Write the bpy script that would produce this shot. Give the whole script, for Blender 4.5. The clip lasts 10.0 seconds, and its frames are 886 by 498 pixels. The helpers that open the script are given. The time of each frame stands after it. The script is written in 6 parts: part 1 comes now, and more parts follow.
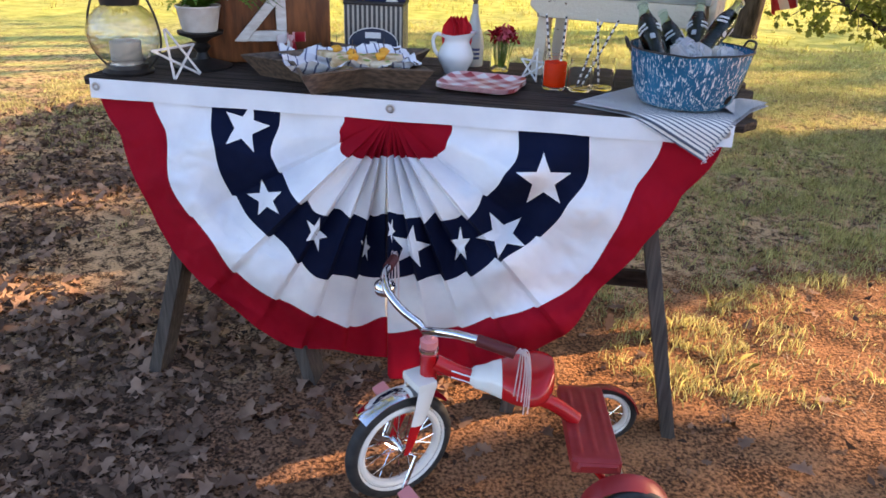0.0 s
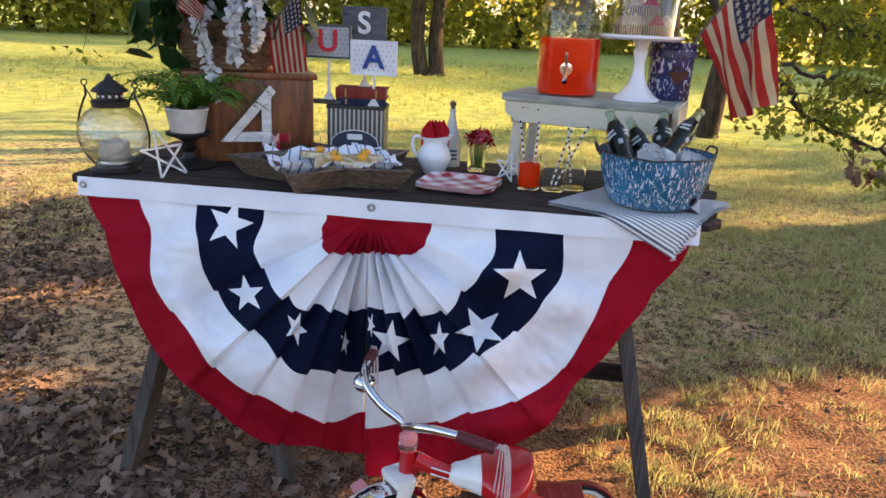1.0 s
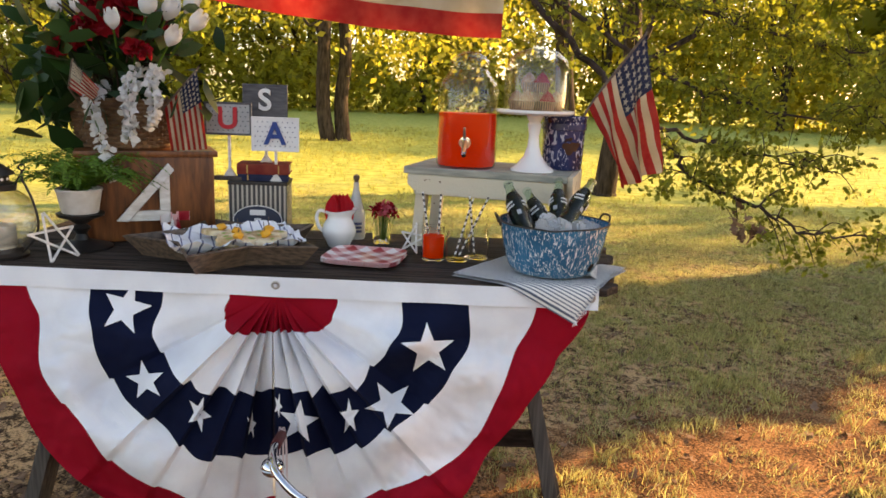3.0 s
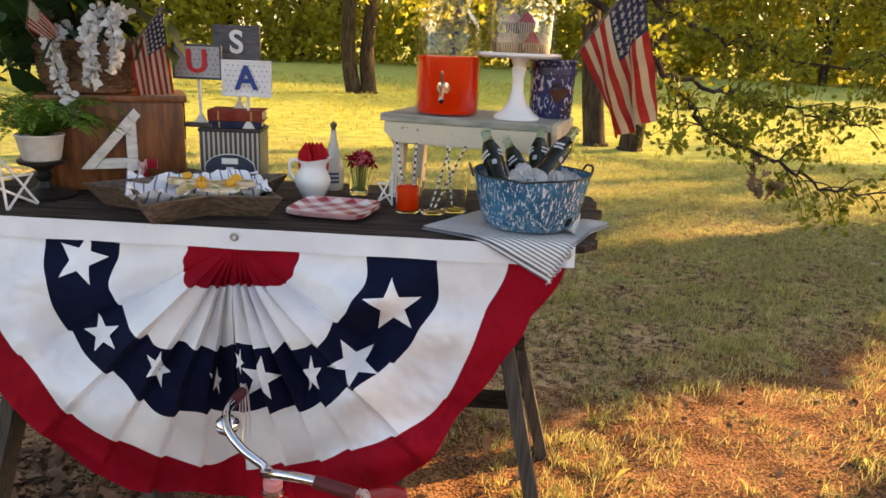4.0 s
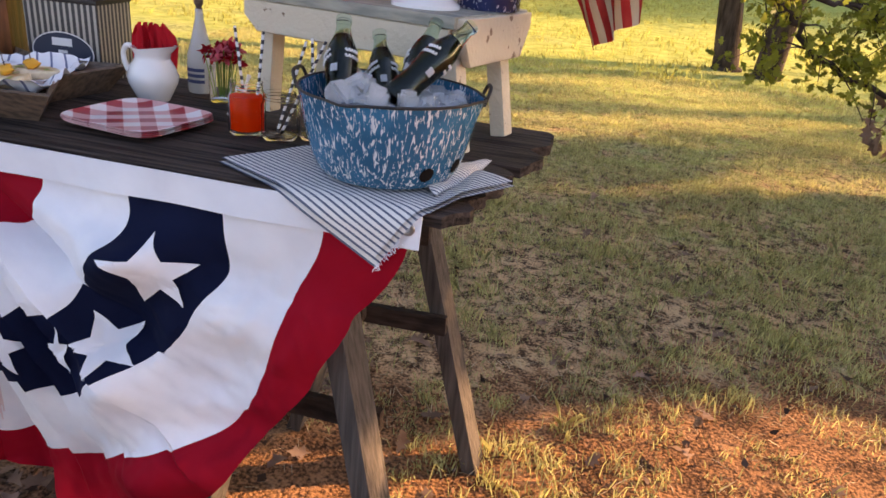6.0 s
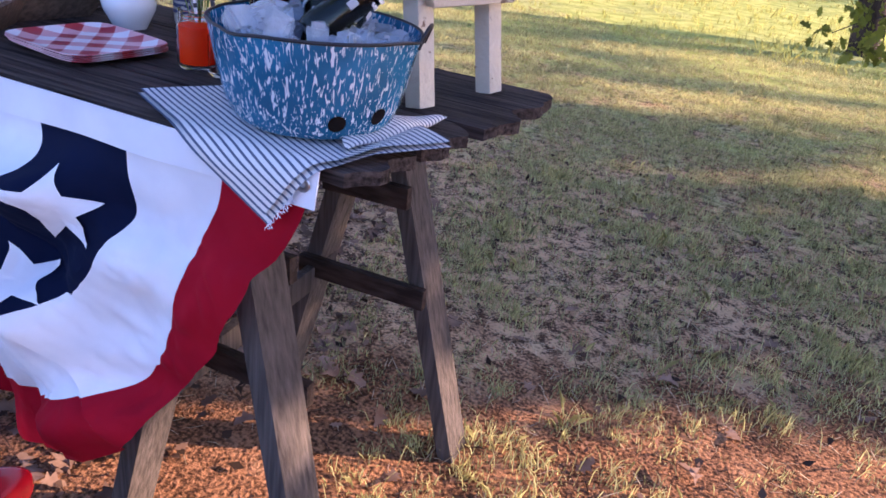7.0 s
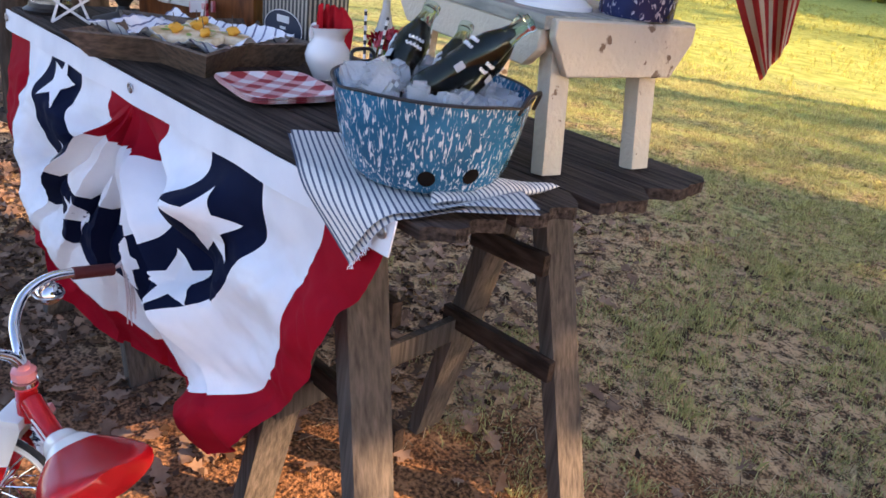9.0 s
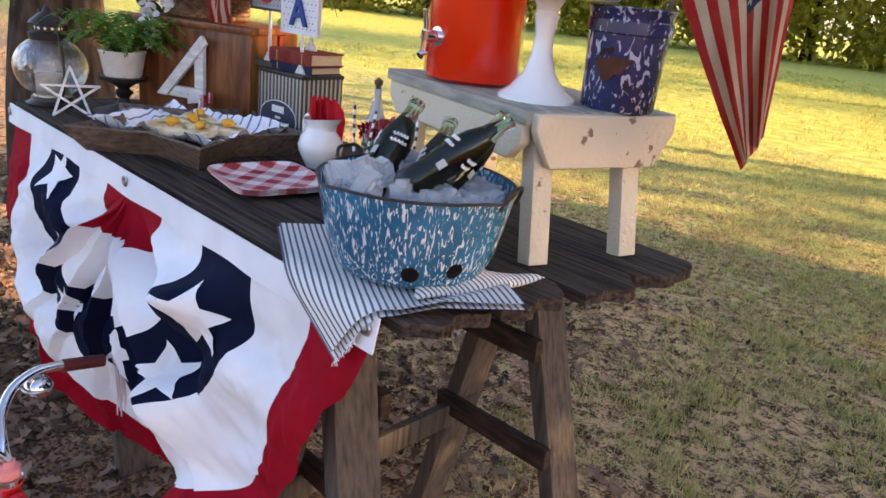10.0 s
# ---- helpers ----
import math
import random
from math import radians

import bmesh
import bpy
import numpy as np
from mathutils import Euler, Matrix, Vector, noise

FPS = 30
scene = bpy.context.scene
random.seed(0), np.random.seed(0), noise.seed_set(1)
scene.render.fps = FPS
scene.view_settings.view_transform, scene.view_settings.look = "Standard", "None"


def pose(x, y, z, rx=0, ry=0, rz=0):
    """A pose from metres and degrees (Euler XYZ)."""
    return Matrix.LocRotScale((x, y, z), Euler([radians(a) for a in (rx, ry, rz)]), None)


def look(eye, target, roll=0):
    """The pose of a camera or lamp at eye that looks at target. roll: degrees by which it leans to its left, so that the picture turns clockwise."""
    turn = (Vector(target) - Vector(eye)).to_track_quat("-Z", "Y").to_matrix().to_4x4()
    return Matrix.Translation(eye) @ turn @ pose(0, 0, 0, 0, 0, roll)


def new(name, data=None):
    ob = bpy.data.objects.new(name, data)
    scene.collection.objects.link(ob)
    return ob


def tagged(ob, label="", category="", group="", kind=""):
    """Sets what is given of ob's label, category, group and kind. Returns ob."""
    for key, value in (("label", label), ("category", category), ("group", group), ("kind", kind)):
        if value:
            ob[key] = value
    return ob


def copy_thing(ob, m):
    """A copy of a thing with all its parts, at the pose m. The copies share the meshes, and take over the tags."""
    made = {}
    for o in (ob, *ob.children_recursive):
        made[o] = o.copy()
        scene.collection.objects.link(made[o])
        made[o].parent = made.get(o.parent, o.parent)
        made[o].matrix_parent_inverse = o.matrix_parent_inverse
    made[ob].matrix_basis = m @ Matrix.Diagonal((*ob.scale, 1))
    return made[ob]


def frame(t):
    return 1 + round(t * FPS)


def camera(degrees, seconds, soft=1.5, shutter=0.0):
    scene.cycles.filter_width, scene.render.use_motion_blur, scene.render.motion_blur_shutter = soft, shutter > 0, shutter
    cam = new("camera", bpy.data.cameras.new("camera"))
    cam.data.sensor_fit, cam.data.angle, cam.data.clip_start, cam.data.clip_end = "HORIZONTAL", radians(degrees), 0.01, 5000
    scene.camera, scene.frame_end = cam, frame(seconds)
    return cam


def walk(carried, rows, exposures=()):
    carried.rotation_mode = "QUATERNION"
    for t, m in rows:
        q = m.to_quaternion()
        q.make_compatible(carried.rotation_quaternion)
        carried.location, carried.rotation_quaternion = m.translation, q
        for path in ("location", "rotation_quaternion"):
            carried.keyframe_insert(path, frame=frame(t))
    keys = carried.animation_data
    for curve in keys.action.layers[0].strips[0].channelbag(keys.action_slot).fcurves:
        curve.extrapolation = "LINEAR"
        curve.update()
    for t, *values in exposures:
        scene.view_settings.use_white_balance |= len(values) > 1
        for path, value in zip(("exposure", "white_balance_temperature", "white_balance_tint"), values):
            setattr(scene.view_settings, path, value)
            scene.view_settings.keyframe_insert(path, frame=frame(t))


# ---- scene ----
cam = camera(62.0, 10.0, soft=1.6)
PATH = [
    (0, (0.413, -1.679, 1.258), (0.114, 0.119, 0.434), 2.0),
    (0.5, (0.407, -1.704, 1.269), (0.108, 0.148, 0.575), 2.3),
    (1, (0.406, -1.715, 1.281), (0.153, 0.179, 0.691), 2.7),
    (1.5, (0.423, -1.706, 1.294), (0.271, 0.222, 0.784), 2.8),
    (2, (0.436, -1.695, 1.3), (0.404, 0.252, 0.843), 2.9),
    (2.5, (0.424, -1.705, 1.307), (0.417, 0.25, 0.888), 2.9),
    (2.7, (0.417, -1.718, 1.317), (0.408, 0.237, 0.898), 2.6),
    (4, (0.565, -1.612, 1.29), (0.459, 0.31, 0.748), 2.3),
    (4.5, (0.732, -1.461, 1.28), (0.603, 0.413, 0.594), 3.4),
    (5, (0.819, -1.274, 1.257), (0.65, 0.573, 0.51), 3.3),
    (5.2, (0.837, -1.175, 1.252), (0.646, 0.668, 0.497), 3.1),
    (6.3, (1.114, -0.869, 1.216), (0.609, 0.884, 0.397), 6.5),
    (6.5, (1.171, -0.828, 1.215), (0.627, 0.899, 0.366), 7.1),
    (7, (1.219, -0.705, 1.187), (0.551, 0.954, 0.291), 7.5),
    (7.5, (1.257, -0.606, 1.181), (0.366, 0.932, 0.266), 7.1),
    (8, (1.335, -0.572, 1.189), (0.243, 0.823, 0.26), 7.4),
    (8.5, (1.383, -0.571, 1.198), (0.198, 0.762, 0.292), 7.6),
    (9, (1.391, -0.575, 1.208), (0.133, 0.746, 0.387), 7.4),
    (9.5, (1.393, -0.574, 1.228), (0.082, 0.753, 0.506), 6.8),
    (10, (1.398, -0.551, 1.242), (0.069, 0.795, 0.593), 6.2),
]
walk(cam, [(t, look(eye, target, roll)) for t, eye, target, roll in PATH], exposures=[
    (0.0, 2.04, 6300, 24), (0.5, 1.98, 6150, 22), (1.0, 1.95, 6450, 22), (2.0, 1.96, 8100, 20), (4.5, 1.91, 8200, 22),
    (5.2, 1.92, 7700, 25), (6.4, 1.93, 6400, 35), (7.0, 1.95, 5150, 41), (7.5, 1.97, 5200, 41), (8.0, 2.0, 5850, 32),
    (9.0, 2.07, 6150, 26), (9.5, 2.07, 6450, 27), (10.0, 2.08, 6600, 26)])


# ---- world and sun ----
SUN_AZ = math.radians(29.0)          # heading of the sun from +x towards +y
SUN_EL = math.radians(19.0)
world = bpy.data.worlds.new("evening_sky")
scene.world = world
world.use_nodes = True
wn = world.node_tree.nodes
sky = wn.new("ShaderNodeTexSky")
sky.sky_type = "NISHITA"
sky.sun_disc = False
sky.sun_elevation = SUN_EL
sky.sun_rotation = math.pi / 2 - SUN_AZ
world.node_tree.links.new(sky.outputs[0], wn["Background"].inputs[0])
wn["Background"].inputs[1].default_value = 0.115
sun_data = bpy.data.lights.new("sun", "SUN")
sun_data.energy = 4.3
sun_data.angle = math.radians(0.6)
sun_data.color = (1.0, 0.68, 0.34)
sun = new("sun", sun_data)
SUN_DIR = Vector((math.cos(SUN_AZ) * math.cos(SUN_EL), math.sin(SUN_AZ) * math.cos(SUN_EL), math.sin(SUN_EL)))
sun.matrix_world = look(SUN_DIR * 60, (0, 0, 0))


# ---- materials ----
def mat(name, base, rough=0.6, metal=0.0, base2=None, scale=20.0, stretch=(1, 1, 1), bump=0.0, bump_scale=None,
        spec=0.5, trans=0.0, ior=1.45, leaf=0.0, coat=0.0, detail=6.0, lo=0.35, hi=0.65, vary=0.0, coords="Object"):
    m = bpy.data.materials.new(name)
    m.use_nodes = True
    nt = m.node_tree
    b = nt.nodes["Principled BSDF"]
    b.inputs["Roughness"].default_value = rough
    b.inputs["Metallic"].default_value = metal
    b.inputs["Specular IOR Level"].default_value = 0.12 if rough >= 0.7 else spec
    b.inputs["Transmission Weight"].default_value = trans
    b.inputs["IOR"].default_value = ior
    b.inputs["Coat Weight"].default_value = coat
    tc = nt.nodes.new("ShaderNodeTexCoord")
    mp = nt.nodes.new("ShaderNodeMapping")
    mp.inputs["Scale"].default_value = stretch
    nt.links.new(tc.outputs[coords], mp.inputs[0])
    col = None
    if base2 is not None:
        n = nt.nodes.new("ShaderNodeTexNoise")
        n.inputs["Scale"].default_value = scale
        n.inputs["Detail"].default_value = detail
        nt.links.new(mp.outputs[0], n.inputs["Vector"])
        r = nt.nodes.new("ShaderNodeMapRange")
        r.inputs[1].default_value, r.inputs[2].default_value = lo, hi
        nt.links.new(n.outputs["Fac"], r.inputs[0])
        mx = nt.nodes.new("ShaderNodeMix")
        mx.data_type = "RGBA"
        mx.inputs["A"].default_value = (*base, 1)
        mx.inputs["B"].default_value = (*base2, 1)
        nt.links.new(r.outputs[0], mx.inputs["Factor"])
        col = mx.outputs["Result"]
    if vary > 0:
        g = nt.nodes.new("ShaderNodeNewGeometry")
        hs = nt.nodes.new("ShaderNodeHueSaturation")
        v = nt.nodes.new("ShaderNodeMapRange")
        v.inputs[3].default_value, v.inputs[4].default_value = 1 - vary, 1 + vary
        nt.links.new(g.outputs["Random Per Island"], v.inputs[0])
        nt.links.new(v.outputs[0], hs.inputs["Value"])
        if col:
            nt.links.new(col, hs.inputs["Color"])
        else:
            hs.inputs["Color"].default_value = (*base, 1)
        col = hs.outputs[0]
    if col:
        nt.links.new(col, b.inputs["Base Color"])
    else:
        b.inputs["Base Color"].default_value = (*base, 1)
    if bump > 0:
        n2 = nt.nodes.new("ShaderNodeTexNoise")
        n2.inputs["Scale"].default_value = bump_scale or scale * 3
        n2.inputs["Detail"].default_value = 8
        nt.links.new(mp.outputs[0], n2.inputs["Vector"])
        bp = nt.nodes.new("ShaderNodeBump")
        bp.inputs["Strength"].default_value = bump
        bp.inputs["Distance"].default_value = 0.01
        nt.links.new(n2.outputs["Fac"], bp.inputs["Height"])
        nt.links.new(bp.outputs[0], b.inputs["Normal"])
    if leaf > 0:
        t = nt.nodes.new("ShaderNodeBsdfTranslucent")
        if col:
            nt.links.new(col, t.inputs[0])
        else:
            t.inputs[0].default_value = (*base, 1)
        ms = nt.nodes.new("ShaderNodeMixShader")
        ms.inputs[0].default_value = leaf
        nt.links.new(b.outputs[0], ms.inputs[1])
        nt.links.new(t.outputs[0], ms.inputs[2])
        nt.links.new(ms.outputs[0], nt.nodes["Material Output"].inputs[0])
    return m


WOOD_OLD = mat("weathered_plank", (0.017, 0.013, 0.011), 0.7, base2=(0.088, 0.066, 0.055), scale=9, stretch=(0.6, 14, 14), bump=0.5, bump_scale=14)
WOOD_LEG = mat("grey_lumber", (0.04, 0.034, 0.03), 0.85, base2=(0.135, 0.114, 0.098), scale=22, stretch=(5, 5, 0.22), bump=0.5, bump_scale=26, lo=0.25, hi=0.8)
WOOD_DARK = mat("dark_lumber", (0.022, 0.015, 0.012), 0.8, base2=(0.06, 0.042, 0.032), scale=7, stretch=(2, 10, 10), bump=0.4, bump_scale=12)
WOOD_TRAY = mat("oiled_tray_wood", (0.06, 0.042, 0.03), 0.55, base2=(0.17, 0.115, 0.08), scale=8, stretch=(3, 14, 14), bump=0.2)
WOOD_BOX = mat("stained_box_wood", (0.09, 0.026, 0.008), 0.35, base2=(0.24, 0.08, 0.024), scale=6, stretch=(10, 10, 1.5), bump=0.15)
WOOD_WHITE = mat("whitewashed_wood", (0.6, 0.57, 0.53), 0.7, base2=(0.78, 0.77, 0.75), scale=25, stretch=(1, 4, 4), bump=0.2)
CREAM = mat("chipped_cream_paint", (0.62, 0.55, 0.42), 0.6, base2=(0.2, 0.13, 0.08), scale=38, bump=0.35, lo=0.64, hi=0.68)
GREY_TOP = mat("worn_grey_green_paint", (0.22, 0.23, 0.2), 0.65, base2=(0.42, 0.4, 0.33), scale=12, stretch=(1, 5, 5), bump=0.25)
CLOTH_WHITE = mat("white_bunting_cotton", (0.74, 0.75, 0.79), 0.85, base2=(0.84, 0.85, 0.88), scale=9, leaf=0.04, bump=0.3, bump_scale=9)
CLOTH_RED = mat("red_bunting_cotton", (0.30, 0.005, 0.016), 0.85, base2=(0.36, 0.007, 0.02), scale=9, leaf=0.15, bump=0.3, bump_scale=9)
CLOTH_BLUE = mat("navy_bunting_cotton", (0.0035, 0.0065, 0.024), 0.85, base2=(0.006, 0.01, 0.034), scale=9, leaf=0.05, bump=0.3, bump_scale=9)
WHITE_GLAZE = mat("white_ceramic_glaze", (0.8, 0.8, 0.79), 0.12, coat=0.4)
MILK_GLASS = mat("white_milk_glass", (0.82, 0.83, 0.84), 0.15, coat=0.3)
CHROME = mat("chrome", (0.75, 0.75, 0.76), 0.08, 1.0)
STEEL = mat("brushed_steel", (0.5, 0.5, 0.5), 0.3, 1.0)
BLACK_METAL = mat("black_painted_iron", (0.01, 0.01, 0.01), 0.45, base2=(0.025, 0.02, 0.018), scale=30)
RED_PAINT = mat("glossy_red_enamel", (0.5, 0.008, 0.012), 0.22, coat=0.15, base2=(0.38, 0.01, 0.012), scale=12)
RED_STEP = mat("dusty_red_enamel", (0.24, 0.012, 0.014), 0.4, base2=(0.3, 0.03, 0.03), scale=15, bump=0.05)
WHITE_PAINT = mat("white_enamel", (0.78, 0.77, 0.72), 0.2, coat=0.5)
RUBBER = mat("black_rubber", (0.014, 0.014, 0.016), 0.65, base2=(0.03, 0.03, 0.03), scale=40)
PLASTIC_PINK = mat("faded_pink_plastic", (0.7, 0.25, 0.25), 0.35)
GLASS = mat("clear_glass", (1, 1, 1), 0.01, trans=1.0, ior=1.12)
ICE = mat("ice", (0.95, 0.975, 1.0), 0.08, trans=0.72, ior=1.3, bump=0.5, bump_scale=55)
SMOKE_GLASS = mat("hazy_bottle_glass", (0.8, 0.83, 0.86), 0.15, trans=0.6, ior=1.3)
PUNCH = mat("orange_red_punch", (1.0, 0.065, 0.002), 0.5, spec=0.05, leaf=0.5)
COLA = mat("dark_cola", (0.006, 0.004, 0.003), 0.06)
GREEN_GLASS = mat("pale_green_glass", (0.62, 0.8, 0.66), 0.04, trans=1.0, ior=1.3)
WHITE_PRINT = mat("white_print", (0.75, 0.75, 0.75), 0.5)
WAX = mat("ivory_wax", (0.8, 0.72, 0.6), 0.5, leaf=0.3)
PAPER_RED = mat("red_napkin_paper", (0.55, 0.02, 0.03), 0.9, leaf=0.2)
FERN = mat("fern_green", (0.1, 0.21, 0.025), 0.6, leaf=0.45, vary=0.35)
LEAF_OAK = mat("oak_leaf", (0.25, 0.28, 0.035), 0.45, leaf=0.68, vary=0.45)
# Sunlight on the far crowns is put into this pale yellow-green.
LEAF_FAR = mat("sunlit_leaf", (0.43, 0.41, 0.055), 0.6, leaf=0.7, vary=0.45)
LEAF_DARK = mat("glossy_dark_leaf", (0.02, 0.06, 0.015), 0.4, leaf=0.25, vary=0.3)
BARK = mat("oak_bark", (0.028, 0.02, 0.015), 0.9, base2=(0.09, 0.066, 0.05), scale=7, stretch=(3, 3, 0.6), bump=1.0, bump_scale=16)
TWIG = mat("twig_bark", (0.035, 0.026, 0.02), 0.9, base2=(0.08, 0.06, 0.05), scale=15)
LITTER = mat("dry_oak_leaf", (0.18, 0.11, 0.075), 0.8, base2=(0.32, 0.21, 0.145), scale=18, leaf=0.1, vary=0.45)
# Meadow sunlight is put into this yellower blade colour.
GRASS_SUN = mat("sunlit_meadow_blade", (0.46, 0.46, 0.12), 0.6, leaf=0.5, vary=0.35)
CRUMB = mat("earth_crumb", (0.25, 0.13, 0.07), 0.95, vary=0.5)
THATCH = mat("dry_thatch", (0.52, 0.41, 0.26), 0.8, leaf=0.15, vary=0.45)
LITTER_DARK = mat("rotted_leaf", (0.075, 0.046, 0.031), 0.9, vary=0.6)
GRASS = mat("grass_blade", (0.5, 0.48, 0.2), 0.55, leaf=0.45, vary=0.45)
STRAW = mat("dry_grass_blade", (0.3, 0.22, 0.1), 0.7, leaf=0.3, vary=0.35)
PETAL_WHITE = mat("white_silk_petal", (0.8, 0.8, 0.8), 0.7, leaf=0.35)
PETAL_PINK = mat("pink_petal", (0.6, 0.12, 0.16), 0.7, leaf=0.25)
PETAL_RED = mat("deep_red_petal", (0.28, 0.008, 0.015), 0.7, leaf=0.2, vary=0.3)
WICKER = mat("brown_wicker", (0.12, 0.06, 0.03), 0.65, base2=(0.22, 0.13, 0.07), scale=30)
BREAD = mat("toasted_bread", (0.5, 0.32, 0.14), 0.8, base2=(0.85, 0.72, 0.5), scale=25, bump=0.3)
CHEESE = mat("orange_cheese", (0.75, 0.36, 0.03), 0.5)
LETTUCE = mat("lettuce", (0.3, 0.42, 0.1), 0.6, leaf=0.3)
CLOTH_TRAY = mat("white_napkin", (0.78, 0.78, 0.82), 0.9, base2=(0.86, 0.86, 0.88), scale=12, leaf=0.1)
NAVY_PRINT = mat("navy_print", (0.02, 0.035, 0.12), 0.6)
BOOK_RED = mat("worn_red_bookcloth", (0.16, 0.02, 0.018), 0.7, base2=(0.24, 0.05, 0.03), scale=25)
BOOK_BLUE = mat("navy_bookcloth", (0.015, 0.02, 0.05), 0.7, base2=(0.03, 0.035, 0.07), scale=25)
PAGES = mat("yellowed_pages", (0.55, 0.4, 0.24), 0.9, base2=(0.65, 0.5, 0.32), scale=60, stretch=(1, 1, 12))
CARD = mat("white_sign_paint", (0.76, 0.76, 0.76), 0.6, base2=(0.66, 0.66, 0.67), scale=14)
CARD_GREY = mat("grey_sign_paint", (0.44, 0.45, 0.46), 0.65, base2=(0.34, 0.35, 0.36), scale=14)
SLATE = mat("dark_sign_board", (0.07, 0.07, 0.08), 0.75, base2=(0.13, 0.13, 0.14), scale=18, stretch=(1, 6, 6))
TIN_IN = mat("rusty_enamel", (0.05, 0.025, 0.018), 0.8, base2=(0.1, 0.045, 0.025), scale=25)


def nodes_of(name):
    m = bpy.data.materials.new(name)
    m.use_nodes = True
    return m, m.node_tree, m.node_tree.nodes["Principled BSDF"]


def mixer(nt, fac, a, b):
    mx = nt.nodes.new("ShaderNodeMix")
    mx.data_type = "RGBA"
    for sock, val in (("A", a), ("B", b)):
        if isinstance(val, tuple):
            mx.inputs[sock].default_value = (*val, 1)
        else:
            nt.links.new(val, mx.inputs[sock])
    nt.links.new(fac, mx.inputs["Factor"])
    return mx.outputs["Result"]


def ramp(nt, value, lo, hi):
    r = nt.nodes.new("ShaderNodeMapRange")
    r.interpolation_type = "SMOOTHSTEP"
    r.inputs[1].default_value, r.inputs[2].default_value = lo, hi
    nt.links.new(value, r.inputs[0])
    return r.outputs[0]


def noise_tex(nt, vec, scale, detail=6.0, distort=0.0):
    n = nt.nodes.new("ShaderNodeTexNoise")
    n.inputs["Scale"].default_value = scale
    n.inputs["Detail"].default_value = detail
    n.inputs["Distortion"].default_value = distort
    nt.links.new(vec, n.inputs["Vector"])
    return n.outputs["Fac"]


def calc(nt, op, a, b=0.0):
    m = nt.nodes.new("ShaderNodeMath")
    m.operation = op
    for i, v in enumerate((a, b)):
        if isinstance(v, (int, float)):
            m.inputs[i].default_value = v
        else:
            nt.links.new(v, m.inputs[i])
    return m.outputs[0]


def enamel(name, deep, pale, scale=55.0, stretch=(1, 1, 0.35), lo=0.55, hi=0.62, chips=0.0):
    """Mottled granite enamel: pale drips in a deep ground."""
    m, nt, b = nodes_of(name)
    tc = nt.nodes.new("ShaderNodeTexCoord")
    mp = nt.nodes.new("ShaderNodeMapping")
    mp.inputs["Scale"].default_value = stretch
    nt.links.new(tc.outputs["Object"], mp.inputs[0])
    f = ramp(nt, noise_tex(nt, mp.outputs[0], scale, 3.0, 1.2), lo, hi)
    shade = ramp(nt, noise_tex(nt, tc.outputs["Object"], 14.0), 0.3, 0.7)
    ground_col = mixer(nt, shade, deep, tuple(c * 0.6 for c in deep))
    col = mixer(nt, f, ground_col, pale)
    if chips:
        col = mixer(nt, ramp(nt, noise_tex(nt, tc.outputs["Object"], 22.0, 4.0), 1 - chips, 1.02 - chips), col, (0.03, 0.018, 0.014))
    nt.links.new(col, b.inputs["Base Color"])
    b.inputs["Roughness"].default_value = 0.22
    return m


BLUE_ENAMEL = enamel("blue_mottled_enamel", (0.026, 0.17, 0.32), (0.6, 0.68, 0.72), 230, (1, 1, 0.11), 0.56, 0.605)
PURPLE_ENAMEL = enamel("dark_blue_mottled_enamel", (0.026, 0.036, 0.12), (0.42, 0.44, 0.55), 85, (1, 1, 0.5), 0.555, 0.61, chips=0.34)


def stripes(name, base, line, period, width, axis="X", rough=0.9, coords="Object", leaf=0.0):
    m, nt, b = nodes_of(name)
    tc = nt.nodes.new("ShaderNodeTexCoord")
    sp = nt.nodes.new("ShaderNodeSeparateXYZ")
    if coords == "UV":
        at = nt.nodes.new("ShaderNodeAttribute")
        at.attribute_name = "weave"
        nt.links.new(at.outputs["Vector"], sp.inputs[0])
    else:
        nt.links.new(tc.outputs[coords], sp.inputs[0])
    along = calc(nt, "ADD", sp.outputs["X"], sp.outputs["Y"]) if axis == "XY" else sp.outputs[axis]
    x = calc(nt, "FRACT", calc(nt, "DIVIDE", along, period))
    f = calc(nt, "LESS_THAN", x, width)
    col = mixer(nt, f, base, line)
    nt.links.new(col, b.inputs["Base Color"])
    b.inputs["Roughness"].default_value = rough
    return m


TICKING = stripes("ticking_stripe", (0.72, 0.7, 0.66), (0.10, 0.12, 0.17), 1.0, 0.36, "X", coords="UV")
TIN_STRIPE = stripes("striped_tin", (0.36, 0.34, 0.29), (0.025, 0.025, 0.03), 0.0135, 0.55, "XY", 0.4)
STRAW_STRIPE = stripes("striped_paper_straw", (0.75, 0.74, 0.72), (0.03, 0.03, 0.04), 0.016, 0.45, "Z", 0.6)
NAPKIN_STRIPE = stripes("striped_napkin", (0.8, 0.8, 0.83), (0.16, 0.18, 0.28), 1.0, 0.16, "X", coords="UV")


